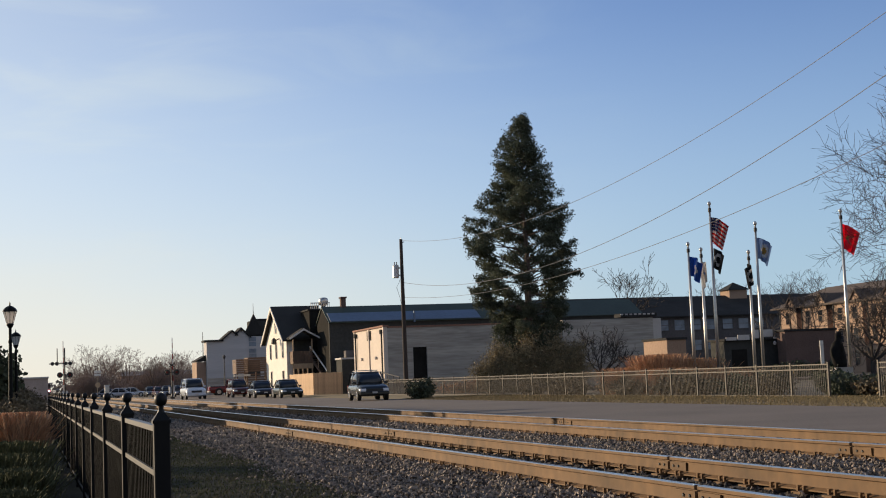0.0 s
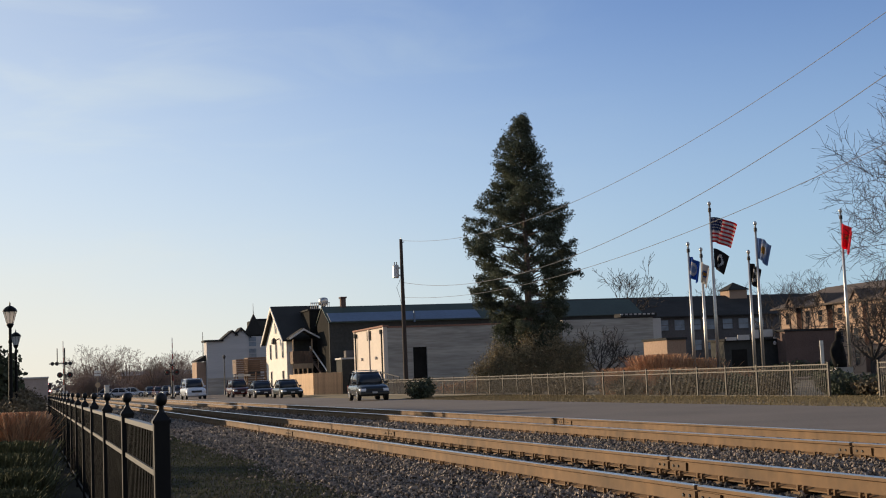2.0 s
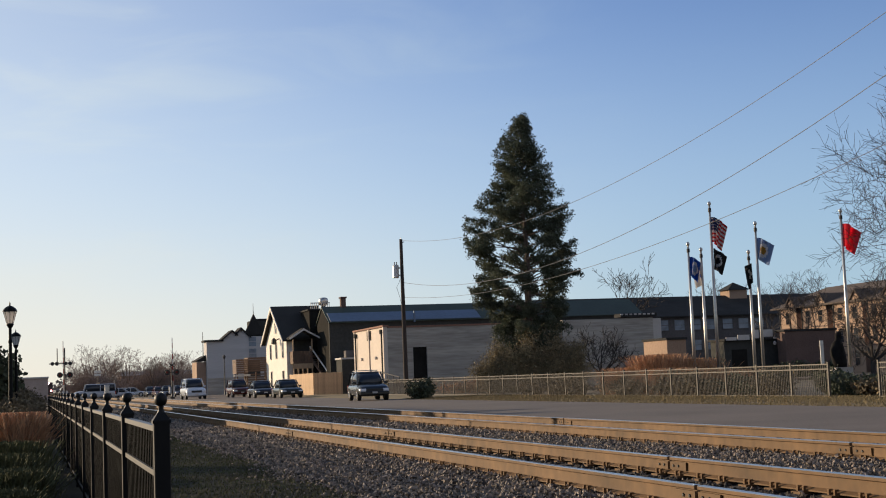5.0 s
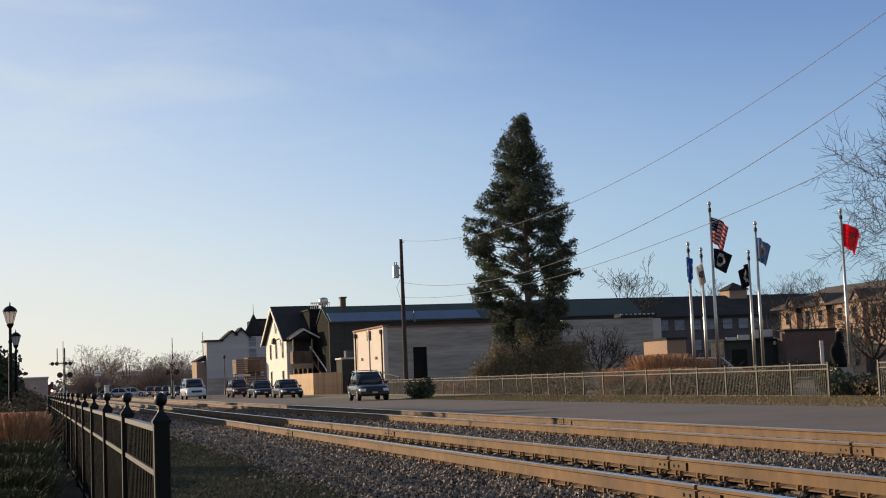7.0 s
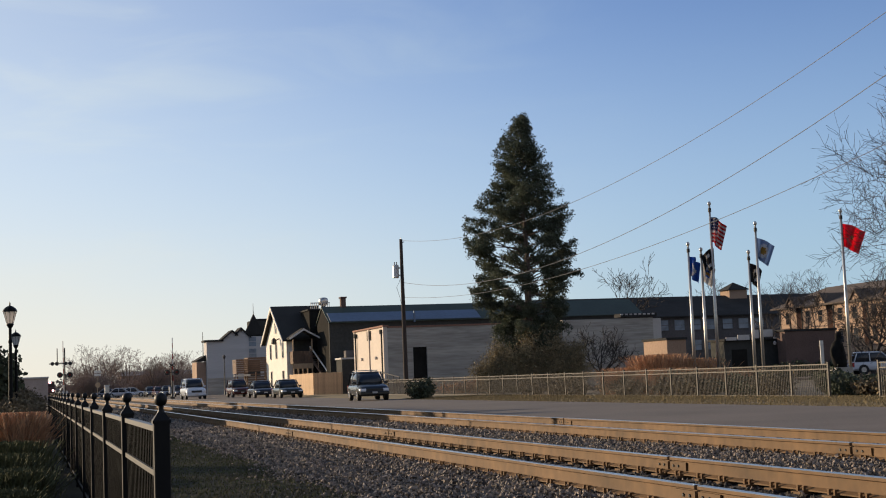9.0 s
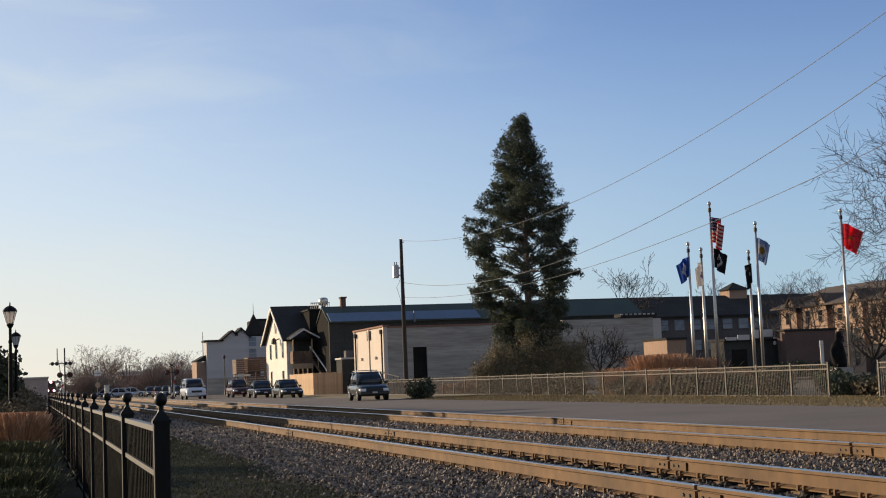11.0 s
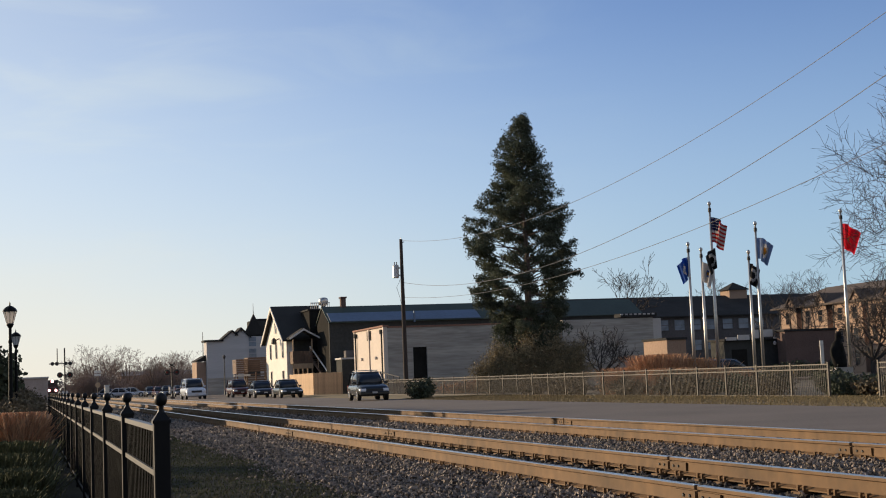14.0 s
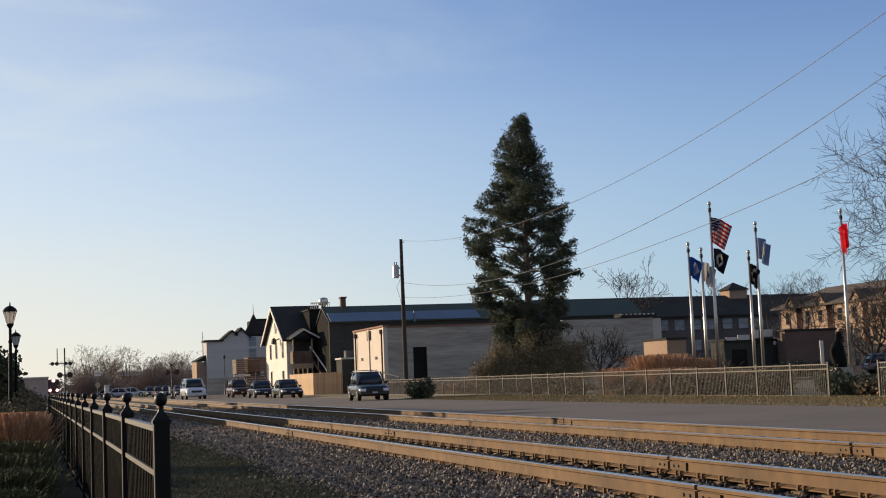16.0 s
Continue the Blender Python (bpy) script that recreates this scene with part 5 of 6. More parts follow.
def locomotive_train():
    """The approaching train: a dark diesel locomotive with three bright lamps."""
    t = thing("diesel_locomotive", "distant approaching dark diesel locomotive with lit headlights", "locomotive", pose(RAILS[0] + 0.75, 570, 0))
    bm = bmesh.new()
    prism(bm, [(0, 0.5), (0, 2.2), (0.5, 2.5), (1.6, 2.6), (1.9, 4.4), (4.2, 4.5), (4.4, 3.9), (20, 3.9), (20, 0.9)], "x", -1.5, 1.5)
    part("body", bm, M["maroon"], t, bevel=0.06)
    boxpart("underframe", M["iron"], t, -1.4, 1.4, 0.4, 19.6, 0.15, 0.9)
    boxpart("windscreen", M["glass"], t, -1.2, 1.2, 1.64, 1.8, 3.3, 4.1)
    bm = bmesh.new()
    prism(bm, [(-0.35, 0.1), (0, 0.1), (0, 0.55)], "x", -1.4, 1.4)
    part("snowplough", bm, M["iron"], t)
    for x, y, z, r in ((0.0, 1.5, 4.15, 0.42), (-0.95, -0.05, 1.5, 0.38), (0.95, -0.05, 1.5, 0.38)):
        bm = bmesh.new()
        tube(bm, (x, y, z), (x, y - 0.12, z), r, n=14)
        part("headlight", bm, M["beam"], t, "bright lit headlight")
    for y in (3, 5.2, 13, 15.2):
        for s in (-1, 1):
            bm = bmesh.new()
            tube(bm, (s * 0.7, y, 0.5), (s * 0.82, y, 0.5), 0.5, n=16)
            part("wheel", bm, M["iron"], t)
    return t


FLAGS = []


def cloth(cols):
    return [mat(n, c, 0.85, var=0.1, grain=8, big=1.0, bump=0.1, through_light=0.62) for n, c in cols]


RED, WHITE, NAVY = cloth((("red_cloth", (0.62, 0.05, 0.05)), ("white_cloth", (0.72, 0.7, 0.68)), ("navy_cloth", (0.03, 0.045, 0.14))))
BLUE, BLACKC, CRIMSON = cloth((("blue_cloth", (0.04, 0.14, 0.48)), ("black_cloth", (0.03, 0.03, 0.035)), ("crimson_cloth", (0.92, 0.06, 0.085))))
PALEBLUE, GOLD = cloth((("pale_blue_cloth", (0.32, 0.42, 0.6)), ("gold_cloth", (0.5, 0.3, 0.06))))


def flag(x, y, top, hoist, fly, kind, label, reach, slices=18):
    """A limp flag in upright rigid slices, each a part of its own; reach: rows of (seconds, share of the fly that stands out)."""
    hoist, fly = hoist * (1.03 if kind == "stripes" else 0.95), fly * 0.8
    f = thing("flag", label, "flag", pose(x - 0.01, y + 0.055, top), "flags")
    w = fly / slices
    obs = []
    for i in range(slices):
        bm = bmesh.new()
        rows = 13 if kind == "stripes" else 12
        mats = {"stripes": [RED, WHITE, NAVY], "red": [CRIMSON, GOLD], "blue": [BLUE, WHITE, PALEBLUE], "white": [WHITE, BLUE, GOLD], "black": [BLACKC, WHITE, BLACKC], "pale": [PALEBLUE, WHITE, GOLD]}[kind]
        ring = {"red": 0.1, "white": 0.2}.get(kind, 0.32)
        canton = kind == "stripes" and i < slices * 0.42
        if canton:
            rows = 26
        xs = [-0.003, w * 0.33, w * 0.66, w + 0.004]
        front = [[bm.verts.new((x, -0.006, -hoist * r / rows)) for x in xs] for r in range(rows + 1)]
        back = [[bm.verts.new((x, 0.006, -hoist * r / rows)) for x in xs] for r in range(rows + 1)]
        for r in range(rows):
            far = math.hypot(((i + 0.5) / slices - 0.5) * fly / hoist, (r + 0.5) / rows - 0.5)
            for c in range(3):
                if canton:
                    k = (1 if (r % 3 == 1 and (c + i + r // 3) % 2 == 0) else 2) if r < 14 else (r // 2) % 2
                elif kind == "stripes":
                    k = r % 2
                elif kind == "red":
                    k = 1 if far < ring else 0
                else:
                    k = 0 if far > ring else (2 if far < ring * 0.6 else 1)
                for grid in (front, back):
                    bm.faces.new((grid[r][c], grid[r][c + 1], grid[r + 1][c + 1], grid[r + 1][c])).material_index = k
            for c in (0, 3):
                bm.faces.new((front[r][c], back[r][c], back[r + 1][c], front[r + 1][c]))
        for r in (0, rows):
            for c in range(3):
                bm.faces.new((front[r][c], front[r][c + 1], back[r][c + 1], back[r][c]))
        obs.append(part("slice", bm, mats, f))
    FLAGS.append((obs, w, hoist, reach, len(FLAGS)))
    return f


def flag_rows(w, hoist, reach, seed, i, count):
    """Poses of slice i through the clip: the cloth swings round the pole, falls in folds and hangs lower as it goes limp."""
    ts, rs = [r[0] for r in reach], [r[1] for r in reach]
    rows = []
    for k in range(81):
        t = k * 0.2
        r = float(np.interp(t, ts, rs))
        x = y = z = 0.0
        for j in range(i + 1):
            s = j / count
            out = max(abs(r), 0.3) + 0.03 * math.sin(5.1 * t + seed * 1.7 - 3 * s)
            swing = math.degrees(math.acos(max(-1.0, min(1.0, r / out))))
            drop = math.acos(min(0.97, out)) * (0.65 + 0.35 * s) * 0.85
            tilt = math.degrees(drop) * 0.8 * min(1.0, 0.3 + 2.0 * s)
            fold = 1.3 * math.degrees(math.acos(min(1.0, out / max(0.2, math.cos(radians(tilt)))))) * math.sin(9.5 * s + seed * 1.3 - 2.0 * t)
            head = -16.6 - swing + 8 * math.sin(4.3 * t + seed * 2.1 - 4.5 * s)
            here = pose(x, y, z, 0, tilt * min(0.7, out) * min(1.0, 2.5 * s), head) @ pose(0, 0, 0, 0, 0, fold * 0.85)
            x, y, z = pose(x, y, z, 0, tilt, head) @ pose(0, 0, 0, 0, 0, fold * 0.85) @ Vector((w, 0, 0))
        rows.append((t, here))
    return rows


def flagpole(x, y, top, fl=()):
    p = thing("flagpole", "slender aluminium flagpole with a ball finial", "flagpole", pose(x, y, GROUND), "flagpoles")
    h = top - GROUND
    bm = bmesh.new()
    turned(bm, 0, 0, [(0.085, 0), (0.08, h * 0.4), (0.05, h - 0.12)], 10)
    part("shaft", bm, M["alu"], p, smooth=True)
    bm = bmesh.new()
    turned(bm, 0, 0, [(0.02, h - 0.13), (0.075, h - 0.08), (0.09, h), (0.06, h + 0.07), (0.01, h + 0.1)], 10)
    part("finial", bm, M["alu"], p, smooth=True)
    bm = bmesh.new()
    tube(bm, (0, 0, h - 0.42), (0, 0, h - 0.24), 0.085, 0.075, 10)
    part("truck_pulley", bm, M["iron"], p)


def memorial():
    """Dark wall, shelter and statue behind the flagpoles."""
    w = thing("memorial_wall", "dark reddish-brown brick memorial wall with a flat coping", "wall", pose(54.8, 94.0, GROUND))
    boxpart("wall_body", M["pavilion"], w, 0, 4.35, 0, 1.2, 0, 3.6, bevel=0.02)
    boxpart("coping", M["roof"], w, -0.1, 4.45, -0.1, 1.3, 3.601, 3.76, bevel=0.02)
    sh = thing("display_shelter", "low dark shelter with pale fascia boards beside the memorial wall", "shelter", pose(50.6, 96.0, GROUND))
    boxpart("wall", M["darkwall"], sh, 0.1, 4.7, 0, 2.2, 0, 3.05)
    boxpart("roof", M["roof"], sh, 0.0, 4.8, -0.3, 2.4, 3.06, 3.22)
    for xa, xb, za, zb in ((0.1, 1.0, 3.1, 3.34), (1.1, 2.1, 3.1, 3.5), (2.4, 2.9, 3.2, 3.85), (3.3, 4.1, 3.3, 3.85), (4.15, 4.75, 3.1, 3.25)):
        boxpart("fascia_board", M["trim"], sh, xa, xb, -0.36, -0.301, za, zb)
    boxpart("doorway", M["dark"], sh, 0.7, 2.0, -0.02, 0.05, 0, 2.4)
    bm = bmesh.new()
    turned(bm, 4.2, -0.4, [(0.02, 2.65), (0.12, 2.7), (0.12, 2.86), (0.02, 2.95)], 8)
    part("shelter_lamp", bm, M["lampglass"], sh)
    bm = bmesh.new()
    turned(bm, 0, 0, [(0.3, 0.93), (0.36, 1.15), (0.38, 1.5), (0.36, 1.8), (0.27, 2.1), (0.13, 2.24), (0.13, 2.36), (0.17, 2.48), (0.14, 2.6), (0.03, 2.66)], 14)
    for v in bm.verts:
        v.co.x += 0.09 * math.sin(v.co.z * 2.6)
        v.co.y *= 0.8
    st = solid("statue", bm, M["bronzestatue"], "dark bronze statue on a low stone plinth", "statue", smooth=True)
    st.matrix_basis = pose(37.25, 59.0, GROUND)
    pl = thing("plinth", "low dark stone plinth under the statue", "plinth", pose(37.25, 59.0, GROUND))
    boxpart("block", M["concrete"], pl, -0.45, 0.45, -0.45, 0.45, 0, 0.93, bevel=0.03)
    bd = thing("notice_board", "narrow white upright board beside the statue", "notice board", pose(36.45, 59.2, GROUND))
    boxpart("board", M["white"], bd, -0.09, 0.09, -0.03, 0.03, 1.1, 2.25, bevel=0.01)
    boxpart("post", M["iron"], bd, -0.03, 0.03, -0.02, 0.02, 0, 1.1)

# ---- the place ----
ground_and_road()
town_fence()
station_fence()
warehouse()
long_hall()
gable_house()
grey_hall()
patio()
board_fence()
apartments()
utility_pole(100)
utility_pole(24)
cables()
spruce(32.85, 90)
far_view()
for k, (tx, ty, th) in enumerate(((91, 172, 13.0), (97, 168, 13.5), (101, 168, 13.8), (88, 170, 12.0))):
    limb_tree("small_tree", "bare tree rising behind the apartment roof", tx, ty, th, 60 + k, 0.6, 5, 0.16, fine=0.014)
for k, (bx, by, brx, bh) in enumerate(((30.6, 89, 2.1, 3.5), (32.7, 88.2, 2.3, 4.4), (34.6, 88.6, 2.0, 4.0))):
    bush("underwood_shrub", "dense brown leafless shrub under the spruce", bx, by, brx, 1.4, bh, 30000, "underbrush", 0.05, k, group="shrubs under the spruce", longer=3.4, up=0.5)
limb_tree("small_tree", "small bare spreading tree before the warehouse wall", 44.0, 104, 5.1, 4, 1.2, 4, 0.15, fine=0.02, stems=2, fork=0.26, limbs=5, mats=("twig", "twig"))
limb_tree("small_tree", "slender bare tree rising behind the roofs", 63.4, 143, 14.2, 9, 0.34, 4, 0.17, fine=0.022, fork=0.5, limbs=5, mats=("twig", "twig"))
limb_tree("big_tree", "tall bare tree with fine spreading branches", 46.0, 56.5, 16.8, 24, 0.72, 5, 0.26, fine=0.009, fork=0.2, limbs=16, droop=0.03, child=0.6, bushy=2, mats=("twig", "twig"))
limb_tree("small_tree", "bare dark ornamental tree beside the brick wing", 60.6, 101, 8.0, 13, 0.9, 5, 0.2, fine=0.018, fork=0.2, mats=("twig", "twig"))
limb_tree("small_tree", "bare dark tree before the brick wing", 66.9, 101, 8.2, 15, 1.0, 5, 0.24, fine=0.018, fork=0.2, limbs=8, mats=("twig", "twig"))
limb_tree("small_tree", "bare dark tree before the brick wing", 70.0, 101, 9.0, 17, 0.95, 5, 0.24, fine=0.018, fork=0.2, limbs=8, mats=("twig", "twig"))
for k, (gx, gy, grx, gh) in enumerate(((28.6, 63.5, 1.2, 1.3), (29.7, 63.0, 1.0, 1.85), (31.2, 62.8, 0.9, 1.6), (29.2, 61.0, 1.0, 1.2), (30.7, 60.5, 0.9, 1.1), (32.1, 60.0, 0.8, 1.0))):
    grass_clump(gx, gy, grx, 0.8, gh, 5200, 30 + k, "tawny feathery ornamental grass behind the fence", fine=0.4)
for k in range(16):
    bush("bed_shrub", "brown leafless shrub in the bed behind the fence", 27.4 + 0.5 * (k % 3), 41.0 + 2.3 * k, 0.8, 1.3, 0.85 + 0.12 * (k % 4), 1500, "hedge" if k < 7 and k % 3 else "shrub", 0.1, 200 + k, group="shrubs behind the fence")
for k in range(7):
    bush("low_shrub", "low dark evergreen shrub behind the fence", 29.0 + 1.75 * k, 57 - 2.3 * k, 0.9, 0.9, 0.8 + 0.1 * (k % 3), 2200, "hedge", 0.1, 50 + k, group="shrubs behind the fence")
for k, (sx, sy, sh) in enumerate(((37.2, 57.6, 0.75), (36.2, 58.0, 0.6), (38.2, 57.8, 0.7), (39.5, 57.5, 0.6))):
    bush("clipped_shrub", "dark clipped evergreen shrub before the statue", sx, sy, 0.6, 0.5, sh, 1800, "hedge", 0.09, 230 + k, group="shrubs round the statue")
for k in range(4):
    bush("dark_shrub", "broad dark evergreen shrub before the memorial wall", 53.6 + 1.5 * k, 92.6, 0.95, 0.7, 1.5, 2200, "hedge", 0.13, 240 + k, group="shrubs before the wall")
bush("dark_bush", "low dark evergreen bush beside the fence", 21.5, 77.6, 1.0, 0.9, 1.15, 4500, "hedge", 0.1, 70, z=-0.2)
bush("row_shrub", "low reddish hedge behind the fence", 32.5, 96, 5.0, 0.8, 1.25, 5000, "drygrass", 0.12, 72)
grass_clump(-0.24, 23.8, 0.24, 0.4, 0.92, 9000, 80, "tawny feathery ornamental grass beside the black fence", fine=0.4)
# nearest clumps take the shade-darkened grass colour
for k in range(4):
    grass_clump(-0.42 + 0.12 * (k % 2), 14.6 + 2.0 * k, 0.36, 0.7, 0.3 + 0.09 * k, 5000, 90 + k, "matted ornamental grass beside the black fence, coloured dark for shade", material="shadegrass", fine=0.35)
for k in range(8):
    bush("bed_shrub", "low dark shrub in the bed beside the black fence", -0.45 - 0.12 * (k % 3), 27.5 + 3.1 * k, 0.62, 1.6, 0.86 + 0.07 * (k % 4) + 0.03 * k, 4200, "shrub", 0.05, 98 + k, group="shrubs beside the black fence", longer=2.4)
for k in range(7):
    bush("bed_shrub", "brown twiggy shrub beyond the black fence", -0.35 + 0.1 * (k % 3), 51.0 + 5.0 * k, 0.8, 1.8, 1.3 + 0.1 * (k % 3), 5200, "shrub", 0.06, 260 + k, group="shrubs beside the black fence", longer=2.4)
for k in range(9):
    bush("bed_shrub", "low dark shrub in the bed beside the black fence", -1.2, 15.0 + 2.2 * k, 0.5, 1.3, 0.6, 2600, "hedge", 0.05, 108 + k, group="shrubs beside the black fence", longer=2.0)
# unseen row left of the view, added to cast the shadow across the tracks
for k in range(13):
    bush("evergreen", "dense dark evergreen tree", -4.6, 52.0 + 2.4 * k, 1.6, 1.7, 5.3 - 1.4 * ((k - 6) / 6) ** 2 + 0.2 * math.sin(k * 2.2), 15000, "hedge", 0.5, 110 + k, group="evergreens", category="tree")
# unseen hedge left of the view, added to shade the near-left ground
for k in range(16):
    bush("hedge", "low evergreen hedge added out of view to shade the bed", -3.2, 17 + 2.0 * k, 0.5, 1.2, 1.1 + 0.08 * (k % 3), 3500, "hedge", 0.16, 170 + k, group="hedges", category="hedge")
for k, (ex, ey, eh) in enumerate(((-2.2, 92, 4.6), (-2.3, 100, 3.6), (-4.6, 96, 5.6))):
    bush("evergreen", "dense dark evergreen tree", ex, ey, 1.5, 1.8, eh, 6000, "hedge", 0.24, 130 + k, group="evergreens", category="tree")
for k, (cx, cy, col) in enumerate(((15.6, 228, (0.5, 0.5, 0.5)), (13.4, 222, (0.45, 0.45, 0.47)), (12.0, 230, (0.2, 0.2, 0.22)), (18.2, 180, (0.04, 0.04, 0.045)))):
    vehicle("sedan", "distant parked car beyond the crossing", pose(cx, cy, GROUND, 0, 0, 80 if k < 3 else 2), col, 4.5, 1.8, 1.5, "sedan")
slim = thing("slim_street_lamp", "slim dark street lamp before the grey hall", "street lamp", pose(22.1, 166.5, -0.13))
bm = bmesh.new()
turned(bm, 0, 0, [(0.12, 0), (0.06, 0.5), (0.05, 4.2)], 8)
part("post", bm, M["iron"], slim)
bm = bmesh.new()
turned(bm, 0, 0, [(0.08, 4.2), (0.18, 4.5), (0.05, 4.75)], 8)
part("lamp_head", bm, M["iron"], slim)
lantern_post(-0.51, 40, 3.42)
lantern_post(-0.51, 56, 3.36)

# handrail of the ramp beside the warehouse
ramp = thing("ramp_handrail", "grey pipe handrail beside the warehouse end", "handrail", pose(27.3, 104.5, GROUND))
for z in (0.55, 1.05):
    bm = bmesh.new()
    tube(bm, (0, 0, z + 0.3), (0.05, 9.5, z + 1.0), 0.035)
    part("rail", bm, M["iron"], ramp)
for k in range(6):
    bm = bmesh.new()
    tube(bm, (0.01 * k, 1.9 * k, 0), (0.01 * k, 1.9 * k, 1.35 + 0.14 * k), 0.035)
    part("post", bm, M["iron"], ramp)

# parked cars
vehicle("suv", "dark green SUV with a roof rack parked facing down the street", pose(19.1, 80.6, -0.225, 0, 0, -3), (0.02, 0.024, 0.026), 4.4, 1.8, 1.68, "suv", rack=True)
vehicle("sedan", "dark compact car parked along the street", pose(19.95, 112.6, -0.23, 0, 0, 2), (0.02, 0.026, 0.024), 4.4, 1.78, 1.5, "sedan")
vehicle("sedan", "dark compact car parked along the street", pose(19.4, 122.5, -0.23, 0, 0, 2), (0.02, 0.022, 0.03), 4.4, 1.78, 1.5, "sedan")
vehicle("suv", "dark maroon car parked along the street", pose(19.8, 139.2, -0.23, 0, 0, 2), (0.06, 0.012, 0.012), 4.6, 1.8, 1.75, "suv")
vehicle("suv", "silver SUV standing on the street", pose(15.1, 137.0, -0.23, 0, 0, 2), (0.55, 0.58, 0.62), 4.9, 1.95, 2.0, "suv", lit=False)
for k, (vx, vy, col) in enumerate(((17.6, 190, (0.03, 0.03, 0.035)), (17.4, 200, (0.1, 0.02, 0.02)), (17.2, 212, (0.05, 0.06, 0.08)), (14.5, 235, (0.5, 0.5, 0.52)))):
    vehicle("sedan", "distant parked car beyond the crossing", pose(vx, vy, GROUND, 0, 0, 2), col, 4.5, 1.8, 1.5, "sedan")

# moving vehicles
lane_suv, lane_suv_wheels, R1 = vehicle("suv", "silver SUV driving along the lane behind the fence", pose(47.6, 104, -0.2, 0, 0, -10), (0.5, 0.52, 0.55), 3.8, 1.8, 1.66, "suv", "moving cars")
lane_car, lane_car_wheels, R2 = vehicle("sedan", "dark grey car driving along the lane behind the fence", pose(49.6, 110, -0.2, 0, 0, -10), (0.12, 0.13, 0.14), 3.8, 1.76, 1.5, "suv", "moving cars")
pickup, pickup_wheels, R3 = vehicle("pickup", "dark red pickup truck crossing the street", pose(22, 161, -0.13, 0, 0, 90), (0.16, 0.02, 0.015), 5.4, 1.95, 1.8, "pickup", "moving cars")
jeep, jeep_wheels, R4 = vehicle("jeep", "white boxy off-road car driving towards the crossing", pose(26, 164.5, -0.13, 0, 0, -90), (0.42, 0.43, 0.45), 4.6, 1.85, 1.85, "jeep", "moving cars")

arm_near = crossing_signal(3.5, 152.5, 5.6, 2.75, 3.95, 5.6)
arm_far = crossing_signal(14.6, 152.5, 3.2, 2.6, 0, 5.6)
train = locomotive_train()
cabinet = thing("relay_cabinet", "grey metal relay cabinet beside the crossing", "cabinet", pose(7.7, 150.8, GROUND))
boxpart("body", M["steel"], cabinet, -0.23, 0.23, -0.3, 0.3, 0, 1.7, bevel=0.02)
boxpart("lid", M["steel"], cabinet, -0.27, 0.27, -0.34, 0.34, 1.701, 1.78, bevel=0.02)
boxpart("door", M["alu"], cabinet, -0.2, 0.2, -0.325, -0.301, 0.15, 1.6)
sign = thing("track_sign", "small pale sign board and yellow disc on a steel post", "sign", pose(8.35, 186.0, GROUND))
bm = bmesh.new()
tube(bm, (0, 0, -0.05), (0, 0, 3.75), 0.05)
part("post", bm, M["iron"], sign)
boxpart("board", M["white"], sign, -0.42, 0.42, -0.09, -0.051, 3.1, 3.4)
boxpart("board", M["white"], sign, -0.42, 0.42, -0.09, -0.051, 3.5, 3.8)
bm = bmesh.new()
tube(bm, (0, -0.05, 1.95), (0, -0.09, 1.95), 0.34, n=18)
part("disc", bm, M["fencewood"], sign, "yellow warning disc")
memorial()

# flagpoles and flags; shares of the fly that stand out from the pole
US = ((0, 0.38), (0.4, 0.58), (0.8, 0.5), (1.2, 0.38), (1.6, 0.38), (2, 0.8), (2.4, 0.3), (2.8, 0.7), (3.2, 0.5), (3.6, 0.7), (4, 0.32), (6.4, 0.38), (6.8, 0.26), (7.2, 0.48), (7.6, 0.34), (8, 0.16), (8.4, -0.3), (8.8, 0.44), (9.2, 0.18), (11.3, 0.14), (11.7, 0.62), (12.1, 0.12), (12.5, -0.42), (12.9, -0.2), (13.3, 0.28), (13.7, -0.18), (14.1, 0.34), (14.5, 0.58), (14.9, 0.32), (15.3, -0.2), (15.7, 0.6), (16, 0.54))
CR = ((0, 0.43), (0.4, 0.34), (0.8, 0.53), (1.2, 0.57), (1.6, 0.27), (2, 0.2), (2.4, 0.71), (2.8, 0.27), (3.2, 0.67), (3.6, 0.4), (4, 0.47), (6.4, 0.57), (6.8, 0.5), (7.2, 0.37), (7.6, 0.57), (8, 0.57), (8.4, 0.43), (8.8, 0.71), (9.2, 0.64), (11.3, 0.53), (11.7, 0.8), (12.1, 0.43), (12.5, 0.43), (12.9, 0.5), (13.3, 0.5), (13.7, 0.53), (14.1, 0.5), (14.5, 0.24), (14.9, 0.2), (15.3, 0.2), (15.7, -0.27), (16, -0.16))
BL = ((0, 0.2), (0.4, -0.3), (0.8, 0.3), (1.2, 0.28), (1.6, 0.2), (2, 0.18), (2.4, 0.42), (2.8, 0.15), (3.2, 0.34), (3.6, -0.18), (4, 0.2), (6.4, 0.34), (6.8, 0.38), (7.2, -0.38), (7.6, 0.28), (8, -0.62), (8.4, -0.42), (8.8, 0.15), (9.2, 0.12), (11.3, -0.34), (11.7, 0.15), (12.1, -0.58), (12.5, -0.2), (12.9, -0.34), (13.3, -0.48), (13.7, -0.34), (14.1, -0.38), (14.5, 0.34), (14.9, 0.42), (15.3, -0.34), (15.7, 0.24), (16, 0.28))
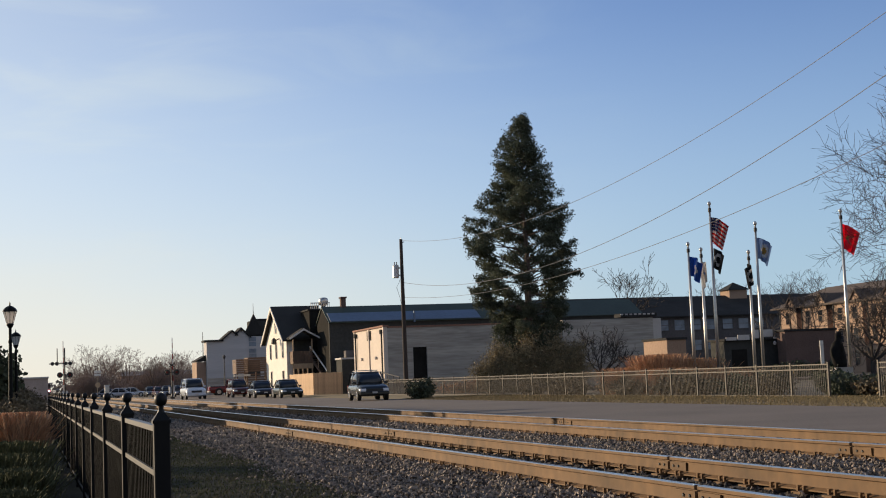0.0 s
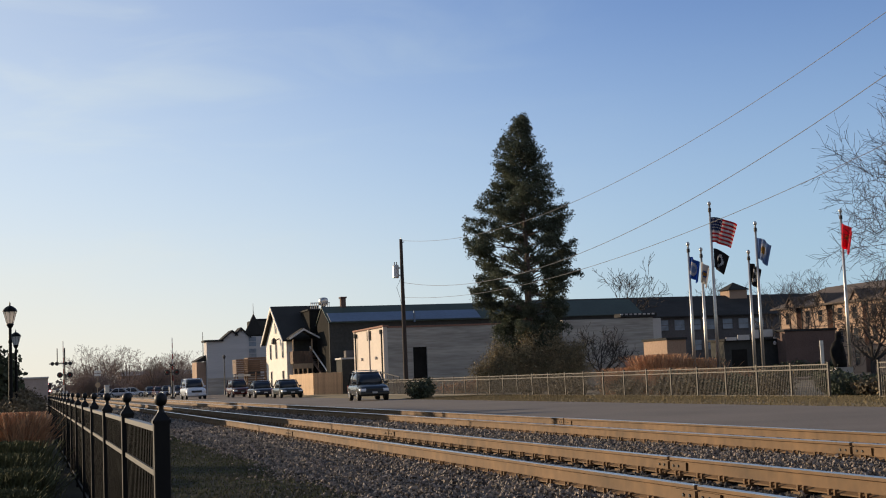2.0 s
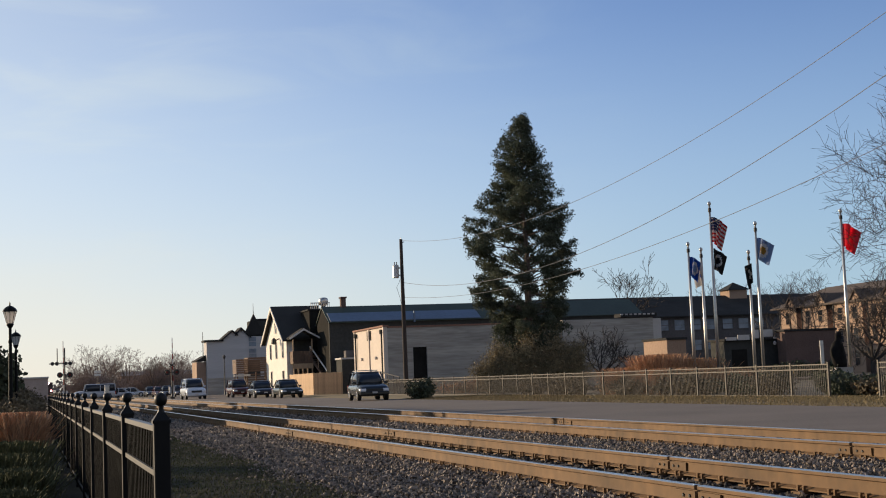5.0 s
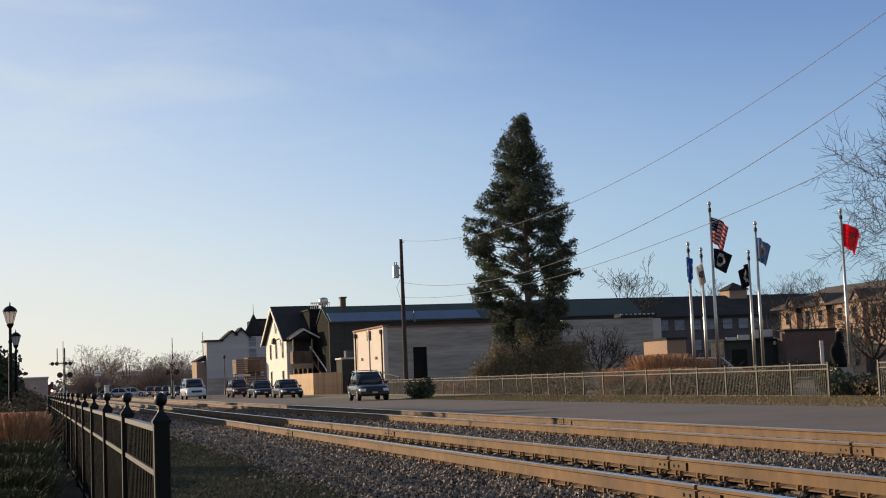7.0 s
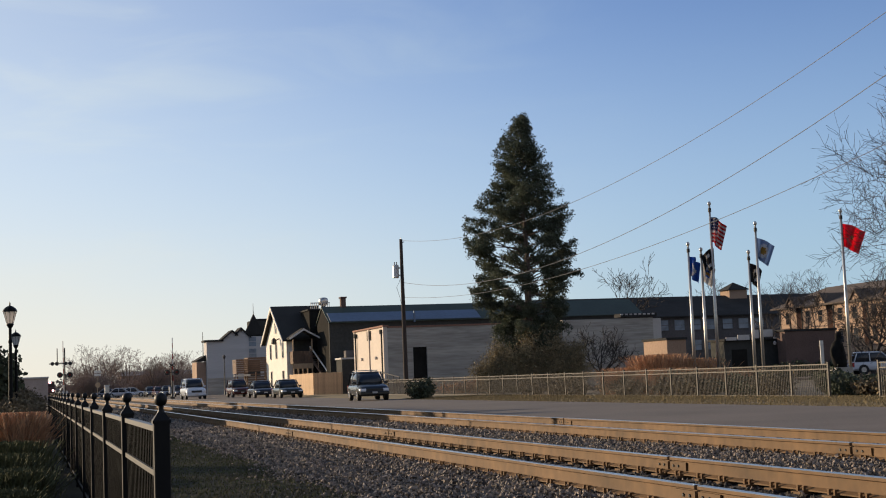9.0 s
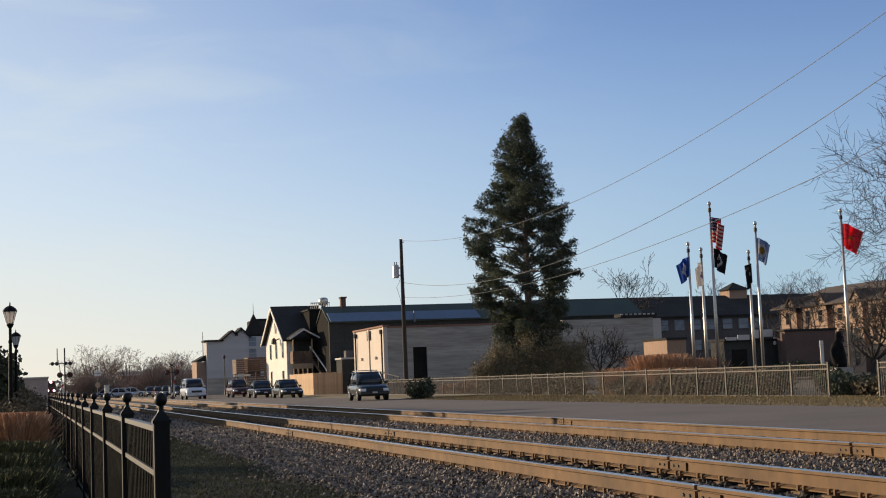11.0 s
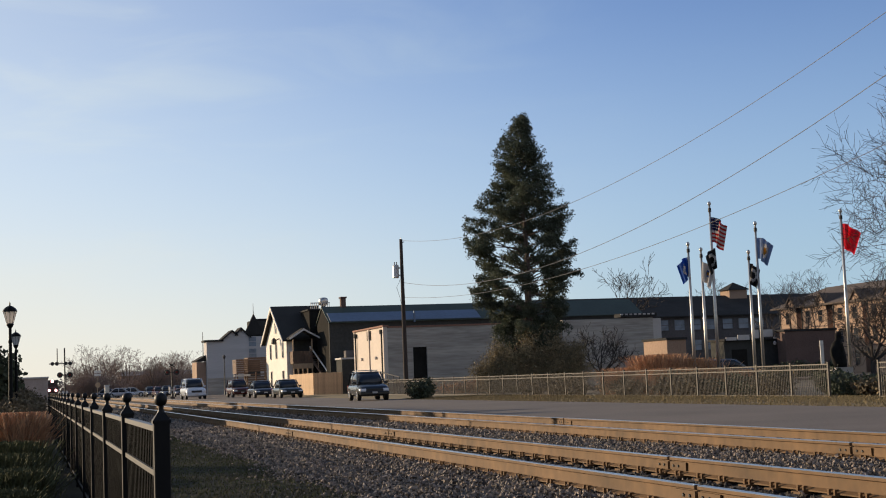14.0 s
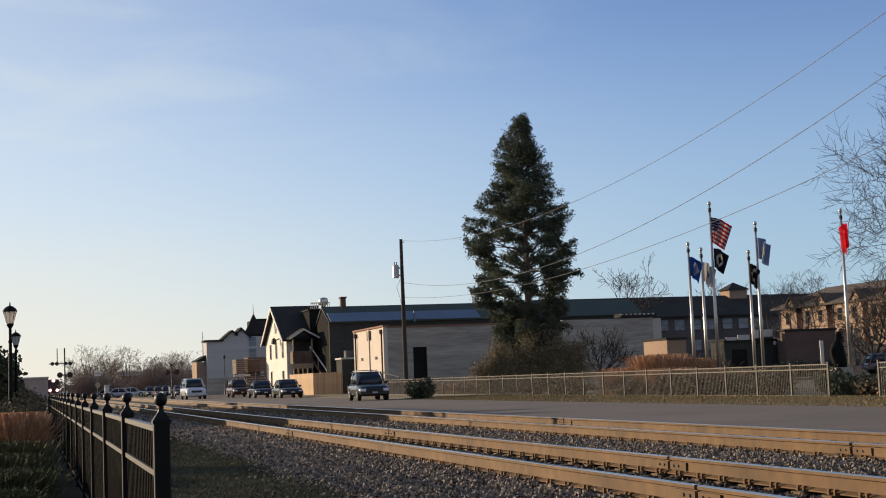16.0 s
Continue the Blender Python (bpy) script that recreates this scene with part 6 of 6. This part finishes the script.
PL = ((0, 0.36), (0.4, 0.27), (0.8, 0.5), (1.2, 0.3), (1.6, 0.75), (2, 0.3), (2.4, 0.36), (2.8, 0.5), (3.2, 0.58), (3.6, 0.3), (4, 0.45), (6.4, 0.36), (6.8, 0.4), (7.2, 0.36), (7.6, 0.62), (8, 0.45), (8.4, 0.85), (8.8, 0.76), (9.2, 0.27), (11.3, 0.27), (11.7, 0.36), (12.1, 0.4), (12.5, 0.2), (12.9, -0.22), (13.3, 0.3), (13.7, 0.3), (14.1, 0.5), (14.5, -0.53), (14.9, 0.36), (15.3, -0.36), (15.7, 0.45), (16, 0.15))
BK = ((0, .25), (.8, .4), (1.5, .35), (2, .45), (3, .25), (3.6, .4), (4, .45), (6.4, .3), (7, .62), (7.6, .35), (8.4, .25), (9, -.3), (11.7, .4), (12.5, .25), (13.7, -.3), (14.5, -.22), (14.9, -.35), (15.5, .5), (16, .45))
WT = ((0, -.18), (.4, .2), (.8, -.25), (2, .2), (3.5, .3), (4, -.2), (7, -.25), (8, .2), (9, .3), (11.7, -.3), (12.5, -.4), (13.3, .2), (14.5, .3), (16, .25))
for px, py, ptop in ((31.09, 62, 7.0), (31.93, 62.3, 6.75), (32.38, 62, 9.0), (34.6, 62.4, 6.6), (34.85, 62, 8.0), (38.48, 60, 8.36)):
    flagpole(px, py, ptop)
flag(31.13, 61.9, 6.35, 1.0, 1.5, "blue", "blue flag with a pale emblem hanging limp on its pole", BL)
flag(31.97, 62.2, 6.1, 1.0, 1.5, "white", "white flag with an emblem hanging limp on its pole", WT)
flag(32.42, 61.9, 8.3, 1.2, 1.85, "stripes", "red and white striped flag with a starred blue canton", US)
flag(32.45, 61.88, 6.75, 1.0, 1.5, "black", "black flag with a white emblem below the striped flag", BK)
flag(34.63, 62.3, 6.0, 1.0, 1.4, "black", "dark flag hanging limp on its pole", WT)
flag(34.9, 61.9, 7.25, 1.1, 1.6, "pale", "white flag with blue bands hanging on its pole", PL)
flag(38.53, 59.9, 7.7, 1.2, 1.75, "red", "bright red flag with a small gold emblem", CR)
track(RAILS[0], [[10.76, 30.15], [14.43, 27.26]])
track(RAILS[2], [[14.93], [28.3]])
turf()
ballast()


# ---- what moves ----
def rolling(wheels, radius, steps):
    """Turns a vehicle's wheels by the way it goes: steps of (seconds, metres gone)."""
    for w in wheels:
        base = w.matrix_basis.copy()
        rows = []
        for (t0, s0), (t1, s1) in zip(steps, steps[1:]):
            n = max(1, math.ceil(abs(s1 - s0) / radius / 1.3))
            for k in range(n):
                rows.append((t0 + (t1 - t0) * k / n, s0 + (s1 - s0) * k / n))
        rows.append(steps[-1])
        walk(w, [(t, base @ pose(0, 0, 0, math.degrees(s / radius) % 360, 0, 0)) for t, s in rows])


def drive(ob, wheels, radius, rows):
    """rows: seconds, x, y, z, heading in degrees (0 faces -Y)."""
    walk(ob, [(t, pose(x, y, z, 0, 0, h)) for t, x, y, z, h in rows])
    gone, steps = 0.0, []
    for k, (t, x, y, z, h) in enumerate(rows):
        if k:
            gone += math.hypot(x - rows[k - 1][1], y - rows[k - 1][2])
        steps.append((t, gone))
    rolling(wheels, radius, steps)


def motions():
    z = -0.1
    drive(lane_suv, lane_suv_wheels, R1, [(0, 47.6, 104, z, -10), (5.0, 46.8, 102, z, -12), (6.0, 44.2, 93, z, 0), (6.4, 43.3, 87.6, z, 36), (6.8, 43.63, 85.31, z, 70), (7.2, 45.60, 85.88, z, 74), (7.6, 47.73, 86.50, z, 74), (8.0, 50.46, 87.29, z, 74), (8.4, 53.25, 88.10, z, 74), (8.8, 57.41, 89.31, z, 74), (9.2, 62.46, 90.77, z, 74), (10.2, 73.74, 94.04, z, 74), (16.0, 76.53, 94.85, z, 74)])
    drive(lane_car, lane_car_wheels, R2, [(0, 49.6, 110, z, -10), (12.0, 46.8, 102, z, -12), (12.9, 44.2, 93, z, 0), (13.3, 43.3, 87.6, z, 36), (13.7, 43.97, 85.41, z, 70), (14.1, 46.37, 86.11, z, 74), (14.5, 48.91, 86.84, z, 74), (14.9, 51.85, 87.70, z, 74), (15.3, 54.61, 88.50, z, 74), (15.7, 58.61, 89.66, z, 74), (16.0, 61.45, 90.48, z, 74)])
    zc = -0.13
    drive(pickup, pickup_wheels, R3, [(0, 22.2, 161, zc, 90), (0.5, 25.2, 161, zc, 90), (5, 51, 161.5, zc, 90), (16.0, 88, 162, zc, 90)])
    drive(jeep, jeep_wheels, R4, [(0, 42.5, 164.5, zc, -90), (2.6, 23.1, 164.5, zc, -90), (4.2, 12.4, 164.5, zc, -90), (8, -13, 164.5, zc, -90), (16.0, -58, 164.5, zc, -90)])
    walk(train, [(0, pose(RAILS[0] + 0.75, 570, 0)), (16.0, pose(RAILS[0] + 0.75, 398, 0))])
    falling = ((0, 1), (8.6, 1), (9.2, 4), (9.8, 17), (10.6, 38), (11.4, 58), (12.0, 67), (12.6, 73), (13.2, 81), (14.2, 89), (16.0, 89))
    for arm, side, turn in ((arm_near, -1, 96), (arm_far, 1, 75)):
        walk(arm, [(t, pose(side * 0.12, 0.32, 1.0, 0, 0, turn) @ pose(0, 0, 0, 0, a, 0)) for t, a in falling])
    for obs, w, hoist, reach, seed in FLAGS:
        for i, ob in enumerate(obs):
            walk(ob, flag_rows(w, hoist, reach, seed, i, len(obs)))


motions()
